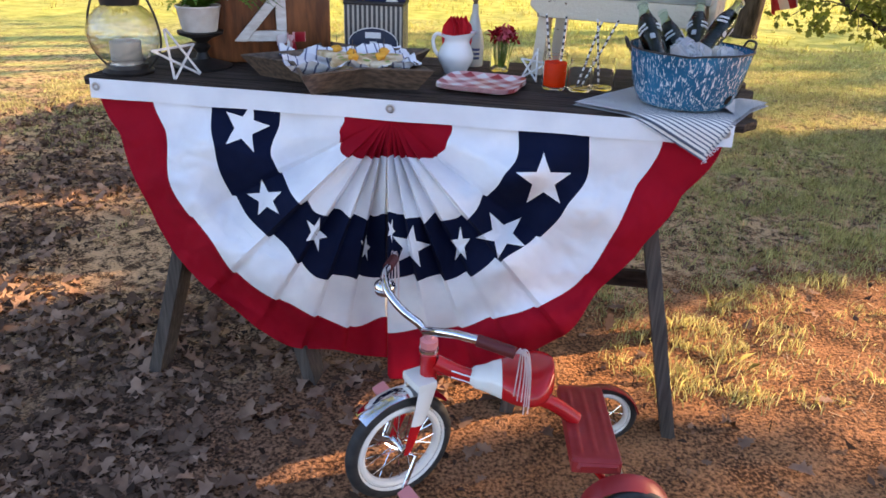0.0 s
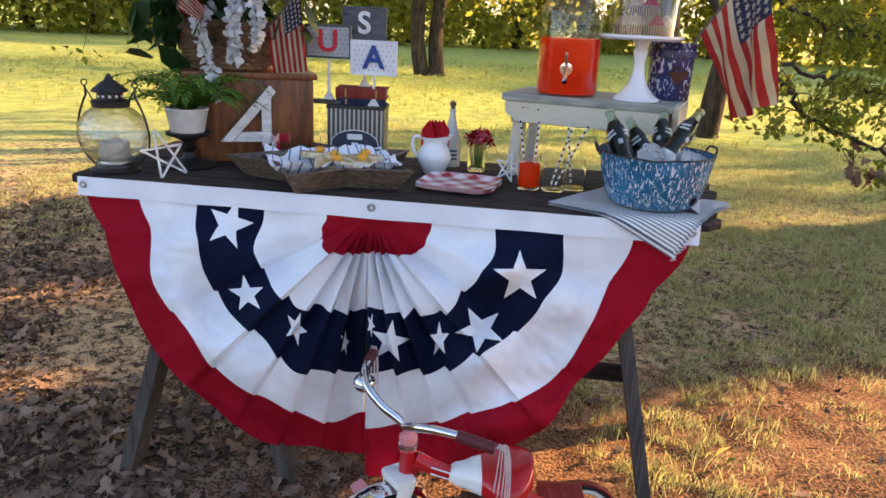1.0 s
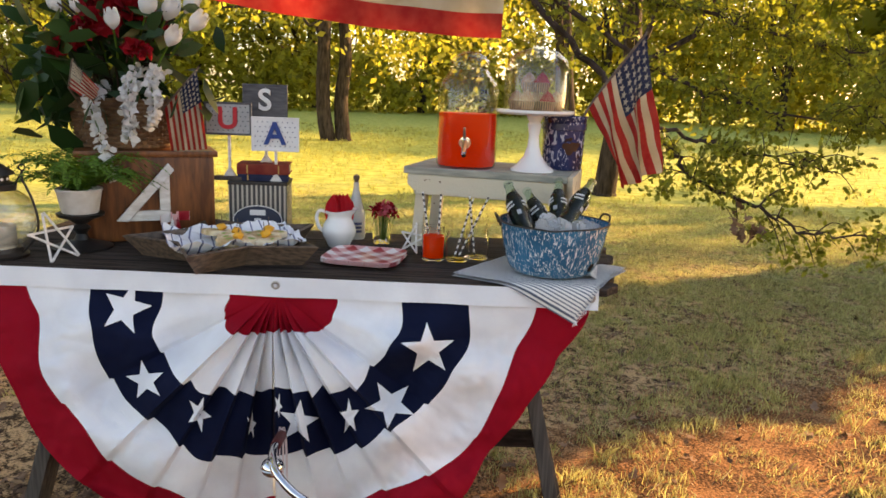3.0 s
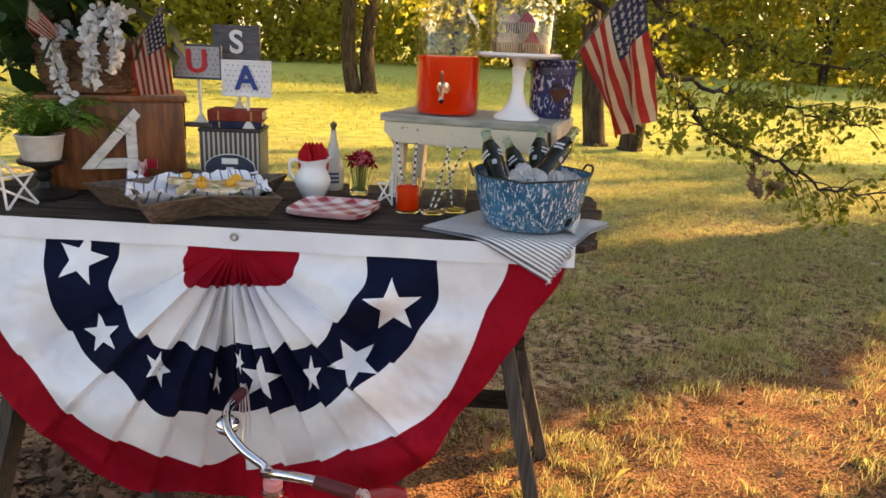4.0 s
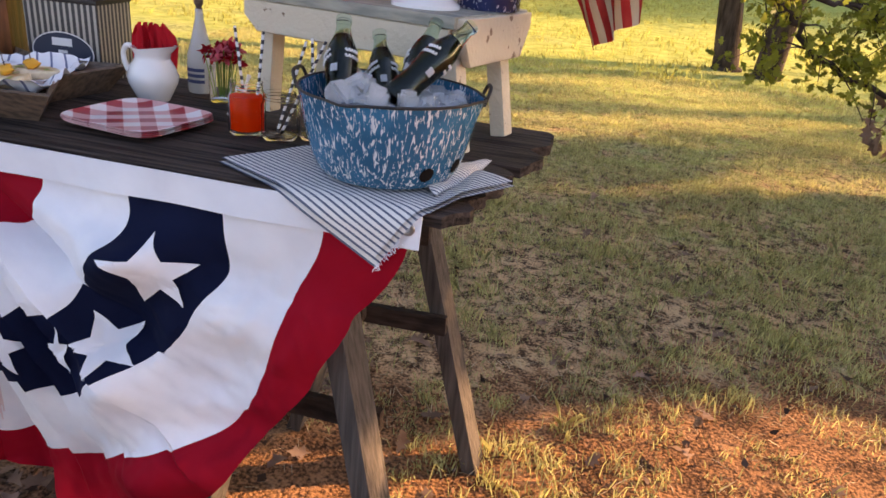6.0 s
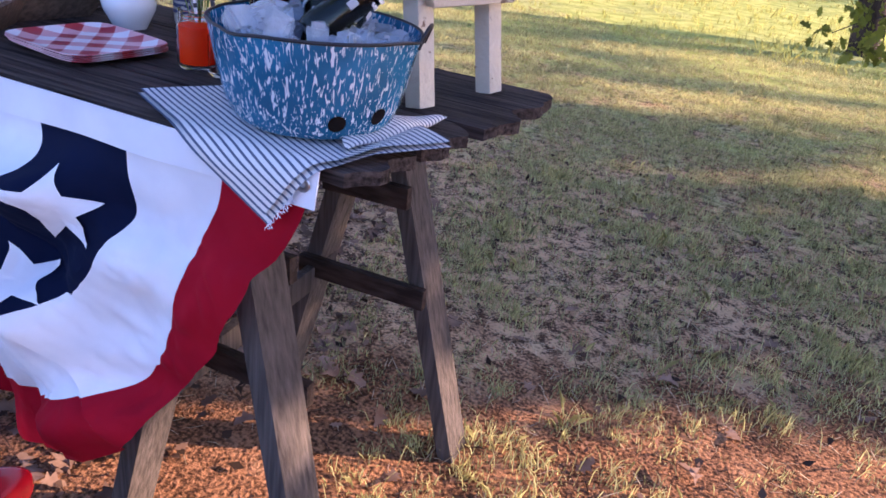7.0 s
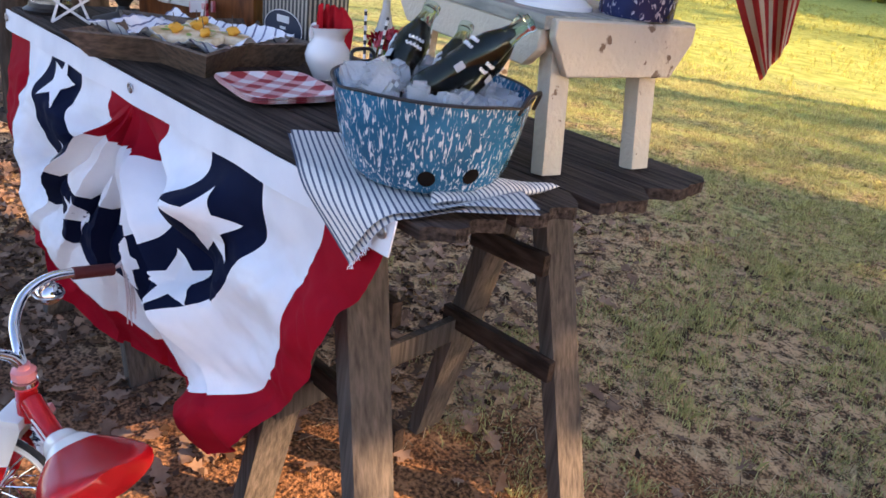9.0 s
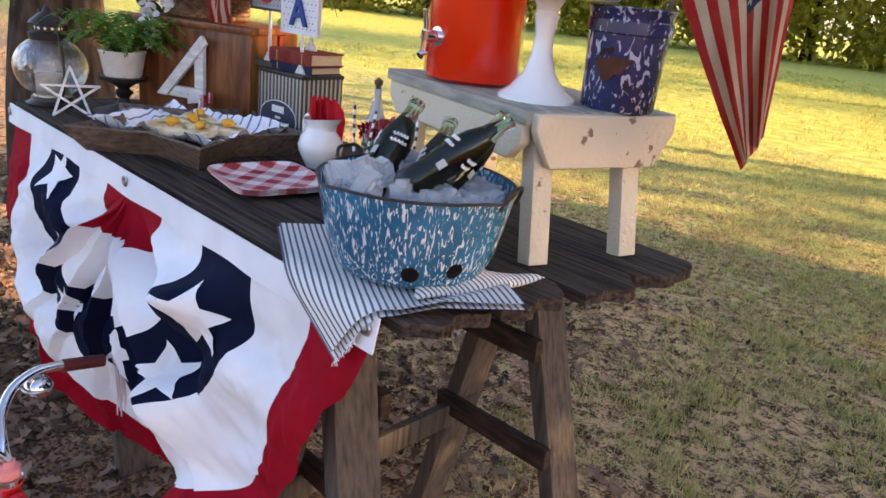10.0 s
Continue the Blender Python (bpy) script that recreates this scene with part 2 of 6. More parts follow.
def gingham():
    m, nt, b = nodes_of("red_white_gingham")
    tc = nt.nodes.new("ShaderNodeTexCoord")
    sp = nt.nodes.new("ShaderNodeSeparateXYZ")
    nt.links.new(tc.outputs["Object"], sp.inputs[0])
    u = calc(nt, "ADD", sp.outputs["X"], sp.outputs["Y"])
    v = calc(nt, "SUBTRACT", sp.outputs["X"], sp.outputs["Y"])
    fu = calc(nt, "LESS_THAN", calc(nt, "FRACT", calc(nt, "DIVIDE", u, 0.075)), 0.5)
    fv = calc(nt, "LESS_THAN", calc(nt, "FRACT", calc(nt, "DIVIDE", v, 0.075)), 0.5)
    f = calc(nt, "MULTIPLY", calc(nt, "ADD", fu, fv), 0.5)
    both = calc(nt, "GREATER_THAN", f, 0.75)
    one = calc(nt, "GREATER_THAN", f, 0.25)
    col = mixer(nt, both, mixer(nt, one, (0.78, 0.74, 0.74), (0.68, 0.36, 0.36)), (0.38, 0.012, 0.025))
    nt.links.new(col, b.inputs["Base Color"])
    b.inputs["Roughness"].default_value = 0.3
    return m


GINGHAM = gingham()


def ground_material():
    m, nt, b = nodes_of("meadow_ground")
    tc = nt.nodes.new("ShaderNodeTexCoord")
    P = tc.outputs["Object"]
    sp = nt.nodes.new("ShaderNodeSeparateXYZ")
    nt.links.new(P, sp.inputs[0])
    fine = noise_tex(nt, P, 110.0, 12.0, 0.1)
    mid = noise_tex(nt, P, 5.0, 8.0)
    clump = noise_tex(nt, P, 20.0, 6.0, 0.6)
    big = noise_tex(nt, P, 0.9, 6.0)
    soil = mixer(nt, ramp(nt, calc(nt, "ADD", calc(nt, "MULTIPLY", fine, 0.65), calc(nt, "MULTIPLY", mid, 0.35)), 0.38, 0.62), (0.07, 0.034, 0.017), (0.45, 0.22, 0.1))
    duff = mixer(nt, ramp(nt, fine, 0.35, 0.65), (0.035, 0.021, 0.015), (0.27, 0.165, 0.11))
    bare = mixer(nt, ramp(nt, calc(nt, "ADD", calc(nt, "MULTIPLY", sp.outputs["X"], -0.5), mid), 0.2, 0.95), soil, duff)
    green = mixer(nt, ramp(nt, calc(nt, "ADD", calc(nt, "MULTIPLY", fine, 0.45), calc(nt, "MULTIPLY", clump, 0.55)), 0.41, 0.57), (0.085, 0.09, 0.038), (0.44, 0.46, 0.2))
    # The farther meadow's sunlight is partly put into its lighter yellow-green.
    far_green = mixer(nt, ramp(nt, calc(nt, "ADD", big, calc(nt, "MULTIPLY", sp.outputs["Y"], 0.05)), 0.5, 1.0), green, mixer(nt, ramp(nt, mid, 0.3, 0.7), (0.31, 0.36, 0.075), (0.53, 0.55, 0.15)))
    # Tone of the shaded ground is put into this paler earth colour.
    shade_earth = mixer(nt, ramp(nt, calc(nt, "ADD", calc(nt, "MULTIPLY", fine, 0.45), calc(nt, "MULTIPLY", clump, 0.55)), 0.41, 0.57), (0.06, 0.036, 0.021), (0.64, 0.42, 0.235))
    # Mask follows the shadow's edge line along the sun's heading.
    across = calc(nt, "SUBTRACT", calc(nt, "MULTIPLY", sp.outputs["Y"], 0.875), calc(nt, "MULTIPLY", sp.outputs["X"], 0.485))
    bare = mixer(nt, ramp(nt, calc(nt, "ADD", calc(nt, "MULTIPLY", across, 0.8), mid), 0.6, 1.15), bare, shade_earth)
    cover = ramp(nt, calc(nt, "ADD", calc(nt, "MULTIPLY", sp.outputs["Y"], 0.12), calc(nt, "MULTIPLY", mid, 1.1)), 0.75, 1.25)
    col = mixer(nt, cover, bare, far_green)
    nt.links.new(col, b.inputs["Base Color"])
    b.inputs["Roughness"].default_value = 0.95
    b.inputs["Specular IOR Level"].default_value = 0.1
    bp = nt.nodes.new("ShaderNodeBump")
    bp.inputs["Strength"].default_value = 0.45
    bp.inputs["Distance"].default_value = 0.03
    nt.links.new(calc(nt, "ADD", fine, calc(nt, "MULTIPLY", mid, 0.6)), bp.inputs["Height"])
    nt.links.new(bp.outputs[0], b.inputs["Normal"])
    return m


GROUND = ground_material()


def thin_glass(name, bump=0.0, bump_scale=50.0, gloss=0.06, tint=(0.97, 0.985, 0.97)):
    """A thin clear pane: see-through, with gloss that grows towards grazing angles."""
    m = bpy.data.materials.new(name)
    m.use_nodes = True
    nt = m.node_tree
    nt.nodes.remove(nt.nodes["Principled BSDF"])
    tr = nt.nodes.new("ShaderNodeBsdfTransparent")
    tr.inputs[0].default_value = (*tint, 1)
    gl = nt.nodes.new("ShaderNodeBsdfGlossy")
    gl.inputs["Roughness"].default_value = 0.03
    fr = nt.nodes.new("ShaderNodeLayerWeight")
    fr.inputs["Blend"].default_value = 0.5
    edge = calc(nt, "POWER", fr.outputs["Facing"], 2.2)
    mx = nt.nodes.new("ShaderNodeMixShader")
    nt.links.new(calc(nt, "ADD", calc(nt, "MULTIPLY", edge, 0.7), gloss), mx.inputs[0])
    nt.links.new(tr.outputs[0], mx.inputs[1])
    nt.links.new(gl.outputs[0], mx.inputs[2])
    nt.links.new(mx.outputs[0], nt.nodes["Material Output"].inputs[0])
    if bump:
        tc = nt.nodes.new("ShaderNodeTexCoord")
        bp = nt.nodes.new("ShaderNodeBump")
        bp.inputs["Strength"].default_value = bump
        bp.inputs["Distance"].default_value = 0.01
        nt.links.new(noise_tex(nt, tc.outputs["Object"], bump_scale, 3.0), bp.inputs["Height"])
        nt.links.new(bp.outputs[0], gl.inputs["Normal"])
        nt.links.new(bp.outputs[0], fr.inputs["Normal"])
    return m


THIN_GLASS = thin_glass("thin_clear_glass", 0.08, 14.0)


# ---- mesh helpers ----
def finish(name, bm, material, parent=None, label="", smooth=True):
    me = bpy.data.meshes.new(name)
    bmesh.ops.recalc_face_normals(bm, faces=bm.faces)
    bm.to_mesh(me)
    bm.free()
    me.materials.append(material)
    if smooth:
        me.polygons.foreach_set("use_smooth", [True] * len(me.polygons))
        me.set_sharp_from_angle(angle=math.radians(38))
    ob = new(name, me)
    ob.parent = parent
    if label:
        ob["label"] = label
    return ob


def part(name, bm, material, parent, label="", smooth=True):
    return finish(name, bm, material, parent, label, smooth)


def thing(name, label, category, m=Matrix(), group="", kind=""):
    ob = new(name)
    ob.empty_display_size = 0.05
    ob.matrix_world = m
    return tagged(ob, label, category, group, kind)


def raw(name, verts, faces, material, parent=None, smooth=False):
    me = bpy.data.meshes.new(name)
    me.from_pydata([tuple(v) for v in verts], [], [tuple(f) for f in faces])
    me.materials.append(material)
    if smooth:
        me.polygons.foreach_set("use_smooth", [True] * len(me.polygons))
    ob = new(name, me)
    ob.parent = parent
    return ob


def box(sx, sy, sz, m=Matrix(), bevel=0.003, bm=None):
    """A box centred in x and y that stands on z = 0 of m."""
    bm = bm or bmesh.new()
    made = bmesh.ops.create_cube(bm, size=1.0, matrix=m @ Matrix.Translation((0, 0, sz / 2)) @ Matrix.Diagonal((sx, sy, sz, 1)))
    if bevel:
        edges = list({e for v in made["verts"] for e in v.link_edges})
        bmesh.ops.bevel(bm, geom=edges, offset=bevel, segments=2, affect="EDGES", profile=0.7)
    return bm


def beam(a, b, w, d, side=(0, 1, 0), bevel=0.003, bm=None):
    """A bar of section w by d from a to b; d lies along side."""
    a, b = Vector(a), Vector(b)
    z = (b - a).normalized()
    y = Vector(side)
    y = (y - z * y.dot(z)).normalized()
    x = y.cross(z)
    m = Matrix((x, y, z)).transposed().to_4x4()
    m.translation = a
    return box(w, d, (b - a).length, m, bevel, bm)


def lathe(profile, seg=32, m=Matrix(), bm=None, closed=False):
    """Turns (radius, height) pairs about z."""
    bm = bm or bmesh.new()
    rings = []
    for r, z in profile:
        if r < 1e-5:
            rings.append([bm.verts.new(m @ Vector((0, 0, z)))])
        else:
            rings.append([bm.verts.new(m @ Vector((r * math.cos(2 * math.pi * i / seg), r * math.sin(2 * math.pi * i / seg), z))) for i in range(seg)])
    for p, q in zip(rings, rings[1:]):
        for i in range(seg):
            j = (i + 1) % seg
            if len(p) == 1 and len(q) == 1:
                continue
            if len(p) == 1:
                bm.faces.new((p[0], q[i], q[j]))
            elif len(q) == 1:
                bm.faces.new((p[i], p[j], q[0]))
            else:
                bm.faces.new((p[i], p[j], q[j], q[i]))
    return bm


def spline(points, n=8):
    pts = [Vector(p) for p in points]
    out = []
    for i in range(len(pts) - 1):
        p0, p1, p2, p3 = pts[max(i - 1, 0)], pts[i], pts[i + 1], pts[min(i + 2, len(pts) - 1)]
        for k in range(n):
            t = k / n
            out.append(0.5 * ((2 * p1) + (p2 - p0) * t + (2 * p0 - 5 * p1 + 4 * p2 - p3) * t * t + (3 * p1 - p0 - 3 * p2 + p3) * t ** 3))
    return out + [pts[-1]]


def tube(points, radius, seg=10, bm=None, end=None, smooth=0):
    """A round bar along points; radius runs from radius to end."""
    bm = bm or bmesh.new()
    pts = spline(points, smooth) if smooth else [Vector(p) for p in points]
    end = radius if end is None else end
    up = Vector((0.13, 0.21, 0.97))
    rings = []
    for i, p in enumerate(pts):
        d = (pts[min(i + 1, len(pts) - 1)] - pts[max(i - 1, 0)]).normalized()
        a = d.cross(up)
        if a.length < 0.1:
            a = d.cross(Vector((1, 0, 0)))
        a.normalize()
        c = d.cross(a)
        r = radius + (end - radius) * i / max(1, len(pts) - 1)
        rings.append([bm.verts.new(p + (a * math.cos(2 * math.pi * k / seg) + c * math.sin(2 * math.pi * k / seg)) * r) for k in range(seg)])
    for p, q in zip(rings, rings[1:]):
        for i in range(seg):
            j = (i + 1) % seg
            bm.faces.new((p[i], p[j], q[j], q[i]))
    bm.faces.new(rings[0][::-1])
    bm.faces.new(rings[-1])
    return bm


def ring(R, r, m=Matrix(), seg=40, sub=10, bm=None, squash=1.0):
    bm = bm or bmesh.new()
    loops = []
    for i in range(seg):
        a = 2 * math.pi * i / seg
        loops.append([bm.verts.new(m @ Vector(((R + r * math.cos(2 * math.pi * k / sub)) * math.cos(a), (R + r * math.cos(2 * math.pi * k / sub)) * math.sin(a), squash * r * math.sin(2 * math.pi * k / sub)))) for k in range(sub)])
    for i in range(seg):
        p, q = loops[i], loops[(i + 1) % seg]
        for k in range(sub):
            bm.faces.new((p[k], q[k], q[(k + 1) % sub], p[(k + 1) % sub]))
    return bm


def prism(outline, thick, m=Matrix(), bevel=0.0, bm=None):
    """An outline in x and z, thick along y."""
    bm = bm or bmesh.new()
    f = [bm.verts.new(m @ Vector((x, -thick / 2, z))) for x, z in outline]
    b = [bm.verts.new(m @ Vector((x, thick / 2, z))) for x, z in outline]
    bm.faces.new(f)
    bm.faces.new(b[::-1])
    n = len(f)
    for i in range(n):
        bm.faces.new((f[i], b[i], b[(i + 1) % n], f[(i + 1) % n]))
    if bevel:
        bmesh.ops.bevel(bm, geom=list(bm.edges), offset=bevel, segments=1, affect="EDGES")
    return bm


def sheet(fn, nu, nv, thick=0.0, bm=None, uv=None):
    """A grid surface fn(u, v), u and v in 0..1."""
    bm = bm or bmesh.new()
    lay = bm.verts.layers.float_vector.new("weave") if uv else None
    g = [[bm.verts.new(fn(i / nu, j / nv)) for j in range(nv + 1)] for i in range(nu + 1)]
    if uv:
        for i in range(nu + 1):
            for j in range(nv + 1):
                g[i][j][lay] = Vector((*uv(i / nu, j / nv), 0))
    for i in range(nu):
        for j in range(nv):
            bm.faces.new((g[i][j], g[i + 1][j], g[i + 1][j + 1], g[i][j + 1]))
    if thick:
        bmesh.ops.recalc_face_normals(bm, faces=bm.faces)
        bmesh.ops.solidify(bm, geom=bm.faces, thickness=thick)
    return bm


def star_outline(R, r, turn=0.0, n=5):
    return [((R if k % 2 == 0 else r) * math.sin(turn + math.pi * k / n), (R if k % 2 == 0 else r) * math.cos(turn + math.pi * k / n)) for k in range(2 * n)]


OAK = np.array([(0, 0), (.10, .22), (.30, .30), (.16, .42), (.36, .60), (.16, .68), (.18, .90), (0, 1.0),
                (-.18, .90), (-.16, .68), (-.36, .60), (-.16, .42), (-.30, .30), (-.10, .22)], float)
ROUND = np.array([(0, 0), (.35, .2), (.48, .55), (.3, .9), (0, 1.0), (-.3, .9), (-.48, .55), (-.35, .2)], float)
OVAL = np.array([(0, 0), (.22, .3), (.2, .68), (0, 1.0), (-.2, .68), (-.22, .3)], float)
DIAMOND = np.array([(0, 0), (.28, .45), (0, 1.0), (-.28, .45)], float)


def leaves(name, at, size, material, parent=None, shape=OAK, seed=1, lie=0.0, droop=0.0, curl=0.25, spread=0.45):
    """Many small leaves in one mesh. lie: 1 lays them flat; droop: 1 hangs them."""
    rng = np.random.default_rng(seed)
    at = np.asarray(at, float)
    n, k = len(at), len(shape)
    if n == 0:
        at = np.zeros((1, 3)); n = 1
    d = rng.normal(size=(n, 3))
    d[:, 2] = d[:, 2] * (1 - lie) - droop * 1.2
    d /= np.linalg.norm(d, axis=1)[:, None] + 1e-9
    nn = rng.normal(size=(n, 3)) * (1 - 0.85 * lie) + np.array([0, 0, 0.3 + 3 * lie])
    s = np.cross(d, nn)
    s /= np.linalg.norm(s, axis=1)[:, None] + 1e-9
    u = np.cross(s, d)
    L = size * (1 + spread * (rng.random(n) - 0.5) * 2)
    c = curl * (rng.random(n) - 0.3) * 2
    v = at[:, None, :] + L[:, None, None] * (d[:, None, :] * shape[None, :, 1:2] + s[:, None, :] * shape[None, :, 0:1]
        + u[:, None, :] * (c[:, None, None] * (np.abs(shape[None, :, 0:1]) * 1.3 - shape[None, :, 1:2] ** 2 * 0.6)))
    me = bpy.data.meshes.new(name)
    me.vertices.add(n * k)
    me.vertices.foreach_set("co", v.reshape(-1).astype(np.float32))
    me.loops.add(n * k)
    me.loops.foreach_set("vertex_index", np.arange(n * k, dtype=np.int32))
    me.polygons.add(n)
    me.polygons.foreach_set("loop_start", np.arange(0, n * k, k, dtype=np.int32))
    me.update(calc_edges=True)
    me.materials.append(material)
    ob = new(name, me)
    ob.parent = parent
    return ob
TOP = 0.862            # height of the table top


# ---- ground ----
def ground_z(x, y):
    r = math.hypot(x, y)
    return 0.012 * noise.noise(Vector((x * 1.3, y * 1.3, 0.2))) + 0.006 * noise.noise(Vector((x * 5, y * 5, 3.0))) + 0.15 * min(1, r / 40) * noise.noise(Vector((x * 0.07, y * 0.07, 5)))


def build_ground():
    inner = np.arange(-4.0, 5.01, 0.08)
    far = np.array([5.6, 6.5, 8, 10, 13, 17, 22, 28, 36, 48, 65, 90, 140, 250, 500, 1200])
    xs = np.concatenate([-far[::-1] + 0.6, inner, far])
    ys = xs + 0.6
    verts = [(x, y, ground_z(x, y)) for x in xs for y in ys]
    n = len(ys)
    faces = [(i * n + j, (i + 1) * n + j, (i + 1) * n + j + 1, i * n + j + 1) for i in range(len(xs) - 1) for j in range(n - 1)]
    tagged(raw("ground", verts, faces, GROUND, smooth=True), "red-brown earth with thin grass, leaf litter and a sunny meadow beyond", "ground", kind="structure")


build_ground()


# ---- trees ----
def limb_points(a, b, sag, rng, n=6, wob=0.06):
    a, b = Vector(a), Vector(b)
    L = (b - a).length
    out = []
    for i in range(n + 1):
        t = i / n
        p = a.lerp(b, t)
        p.z += sag * math.sin(math.pi * t)
        if 0 < i < n:
            p += Vector(rng.normal(size=3) * wob * L)
        out.append(p)
    return out


def tree(name, label, place, height, radius, crown_z, n_clumps, n_leaves, leaf_size, seed, trunks=((0, 0),), girth=0.2, material=None, clump=0.28, group="", shape=DIAMOND, splay=1.5):
    """Trunks with limbs, and a crown of many leaves in uneven clumps."""
    rng = np.random.default_rng(seed)
    ob = thing(name, label, "tree", Matrix.Translation(place), group)
    limbs = []
    for tx, ty in trunks:
        lean = rng.normal(size=2) * 0.35
        top = Vector((tx * splay + lean[0] * 0.5, ty * splay + lean[1] * 0.5, height * 0.72))
        pts = limb_points((tx, ty, -0.1), top, 0, rng, 7, 0.009)
        bm = tube([(tx, ty, -0.1), (tx, ty, 0.04)], girth * 1.7, 12, end=girth * 1.25)
        tube([pts[0]] + pts[1:], girth * 1.15, 12, bm, girth * 0.28, 3)
        part("trunk", bm, BARK, ob)
        limbs.append(pts)
    ends = []
    for k in range(n_clumps):
        pts = limbs[k % len(limbs)]
        a = rng.random() * 6.283
        h = crown_z + (height - crown_z) * (rng.random() ** 0.8)
        f = math.sqrt(max(0.05, 1 - ((h - crown_z) / (height - crown_z + 0.01) - 0.35) ** 2 * 1.7))
        r = radius * f * (0.45 + 0.55 * rng.random())
        ends.append((r * math.cos(a), r * math.sin(a), h, pts))
    for e in ends[: max(5, n_clumps // 3)]:
        s = e[3][min(6, 2 + int(4 * rng.random()))]
        part("limb", tube(limb_points(s, e[:3], 0.25, rng, 5, 0.05), girth * 0.34, 7, end=girth * 0.06), BARK, ob)
    at = []
    per = n_leaves // n_clumps
    for e in ends:
        c = np.array(e[:3])
        q = rng.normal(size=(per, 3)) * np.array([1, 1, 0.6]) * radius * clump * (0.5 + 0.7 * rng.random())
        at.append(c + q)
    leaves("crown", np.concatenate(at), leaf_size, material or LEAF_FAR, ob, shape, seed)
    return ob


tree("double_oak", "mature oak with two dark trunks in the sunny meadow", (2.22, 8.42, 0), 8.5, 4.2, 3.0, 42, 8000, 0.13, 5, ((-0.19, 0.18), (0.2, -0.18)), 0.135, LEAF_OAK, 0.2, shape=OAK, splay=4.0)
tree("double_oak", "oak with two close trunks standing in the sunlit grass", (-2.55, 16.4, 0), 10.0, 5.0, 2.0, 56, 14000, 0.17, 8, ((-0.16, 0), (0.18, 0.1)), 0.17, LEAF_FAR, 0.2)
tree("shade_oak", "old oak with rough double trunk beside the table", (-2.75, 0.78, 0), 6.0, 3.0, 2.6, 30, 6000, 0.11, 11, ((0.0, -0.2), (-0.05, 0.16)), 0.13, LEAF_OAK, 0.22, shape=OAK)


def far_woods():
    rng = np.random.default_rng(77)
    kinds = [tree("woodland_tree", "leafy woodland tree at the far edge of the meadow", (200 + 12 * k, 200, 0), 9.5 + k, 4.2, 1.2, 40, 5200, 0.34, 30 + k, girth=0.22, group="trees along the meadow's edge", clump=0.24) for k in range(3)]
    first = list(kinds)
    for k in range(34):
        a = math.radians(48 + 126 * (k + 0.5) / 34 + rng.normal() * 1.2)
        d = 36 + 9 * rng.random() + (5 if k % 2 else 0)
        m = pose(0.4 + d * math.cos(a), d * math.sin(a), -0.1, 0, 0, rng.random() * 360) @ Matrix.Scale(0.8 + 0.5 * rng.random(), 4)
        if first:
            first.pop().matrix_world = m
        else:
            copy_thing(kinds[k % 3], m).scale = m.to_scale()
    at = []
    for k in range(42000):
        a = math.radians(44 + 134 * rng.random())
        d = 37 + 9 * rng.random()
        at.append((d * math.cos(a), d * math.sin(a), (3.4 + 1.3 * math.sin(a * 37) + 0.8 * math.sin(a * 91)) * rng.random() ** 0.8))
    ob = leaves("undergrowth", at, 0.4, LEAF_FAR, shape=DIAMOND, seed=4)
    tagged(ob, "dense green undergrowth below the far trees", "undergrowth", kind="stuff")


far_woods()


def shading_canopy():
    """An unseen oak added on the sun's side: its crown is cut to shade the table and let beams pass beneath."""
    rng = np.random.default_rng(15)
    u = np.array([math.cos(SUN_AZ), math.sin(SUN_AZ)])
    v = np.array([-u[1], u[0]])
    at = []
    for k in range(25000):
        s = 8.5 + 1.3 * max(-1.3, min(1.3, rng.normal()))
        n = -5.0 + 8.6 * rng.random()
        # Leaf heights are cut per strip so the sun and shade edges fall right.
        low = (2.78 + 0.09 * math.sin(n * 5.1)) if n < -0.3 else (3.14 + 0.08 * math.sin(n * 9.1))
        high = 8.5
        if n < -0.35 and rng.random() < 0.018:
            low, high = 2.25, 2.8
        if 0.28 + 0.05 * math.sin(s * 7) < n < 0.62:
            low = 0.3
        elif 0.62 <= n < 2.02:
            low, high = (4.05, 5.0) if n > 1.4 and rng.random() < 0.4 else (0.3, 3.1)
        elif n >= 2.02:
            if n < 2.18 or rng.random() < 0.1:
                continue
            low = 2.3 + 0.5 * math.sin(n * 4)
            high = 3.3
        z = low + (high - low) * rng.random()
        z += (s - 8.5) * math.tan(SUN_EL)
        p = u * s + v * n
        at.append((p[0], p[1], max(0.1, z)))
    base = u * 9.2 + v * 1.3
    ob = thing("shade_oak", "unseen oak added sunward, crown cut to shape shade on the table", "tree", Matrix.Translation((0, 0, 0)))
    bm = tube([(base[0], base[1], -0.1), (base[0] + 0.1, base[1], 2), (base[0], base[1] + 0.2, 5.2)], 0.32, 12, end=0.12, smooth=4)
    part("trunk", bm, BARK, ob)
    leaves("crown", at, 0.21, LEAF_OAK, ob, OAK, 21)


shading_canopy()


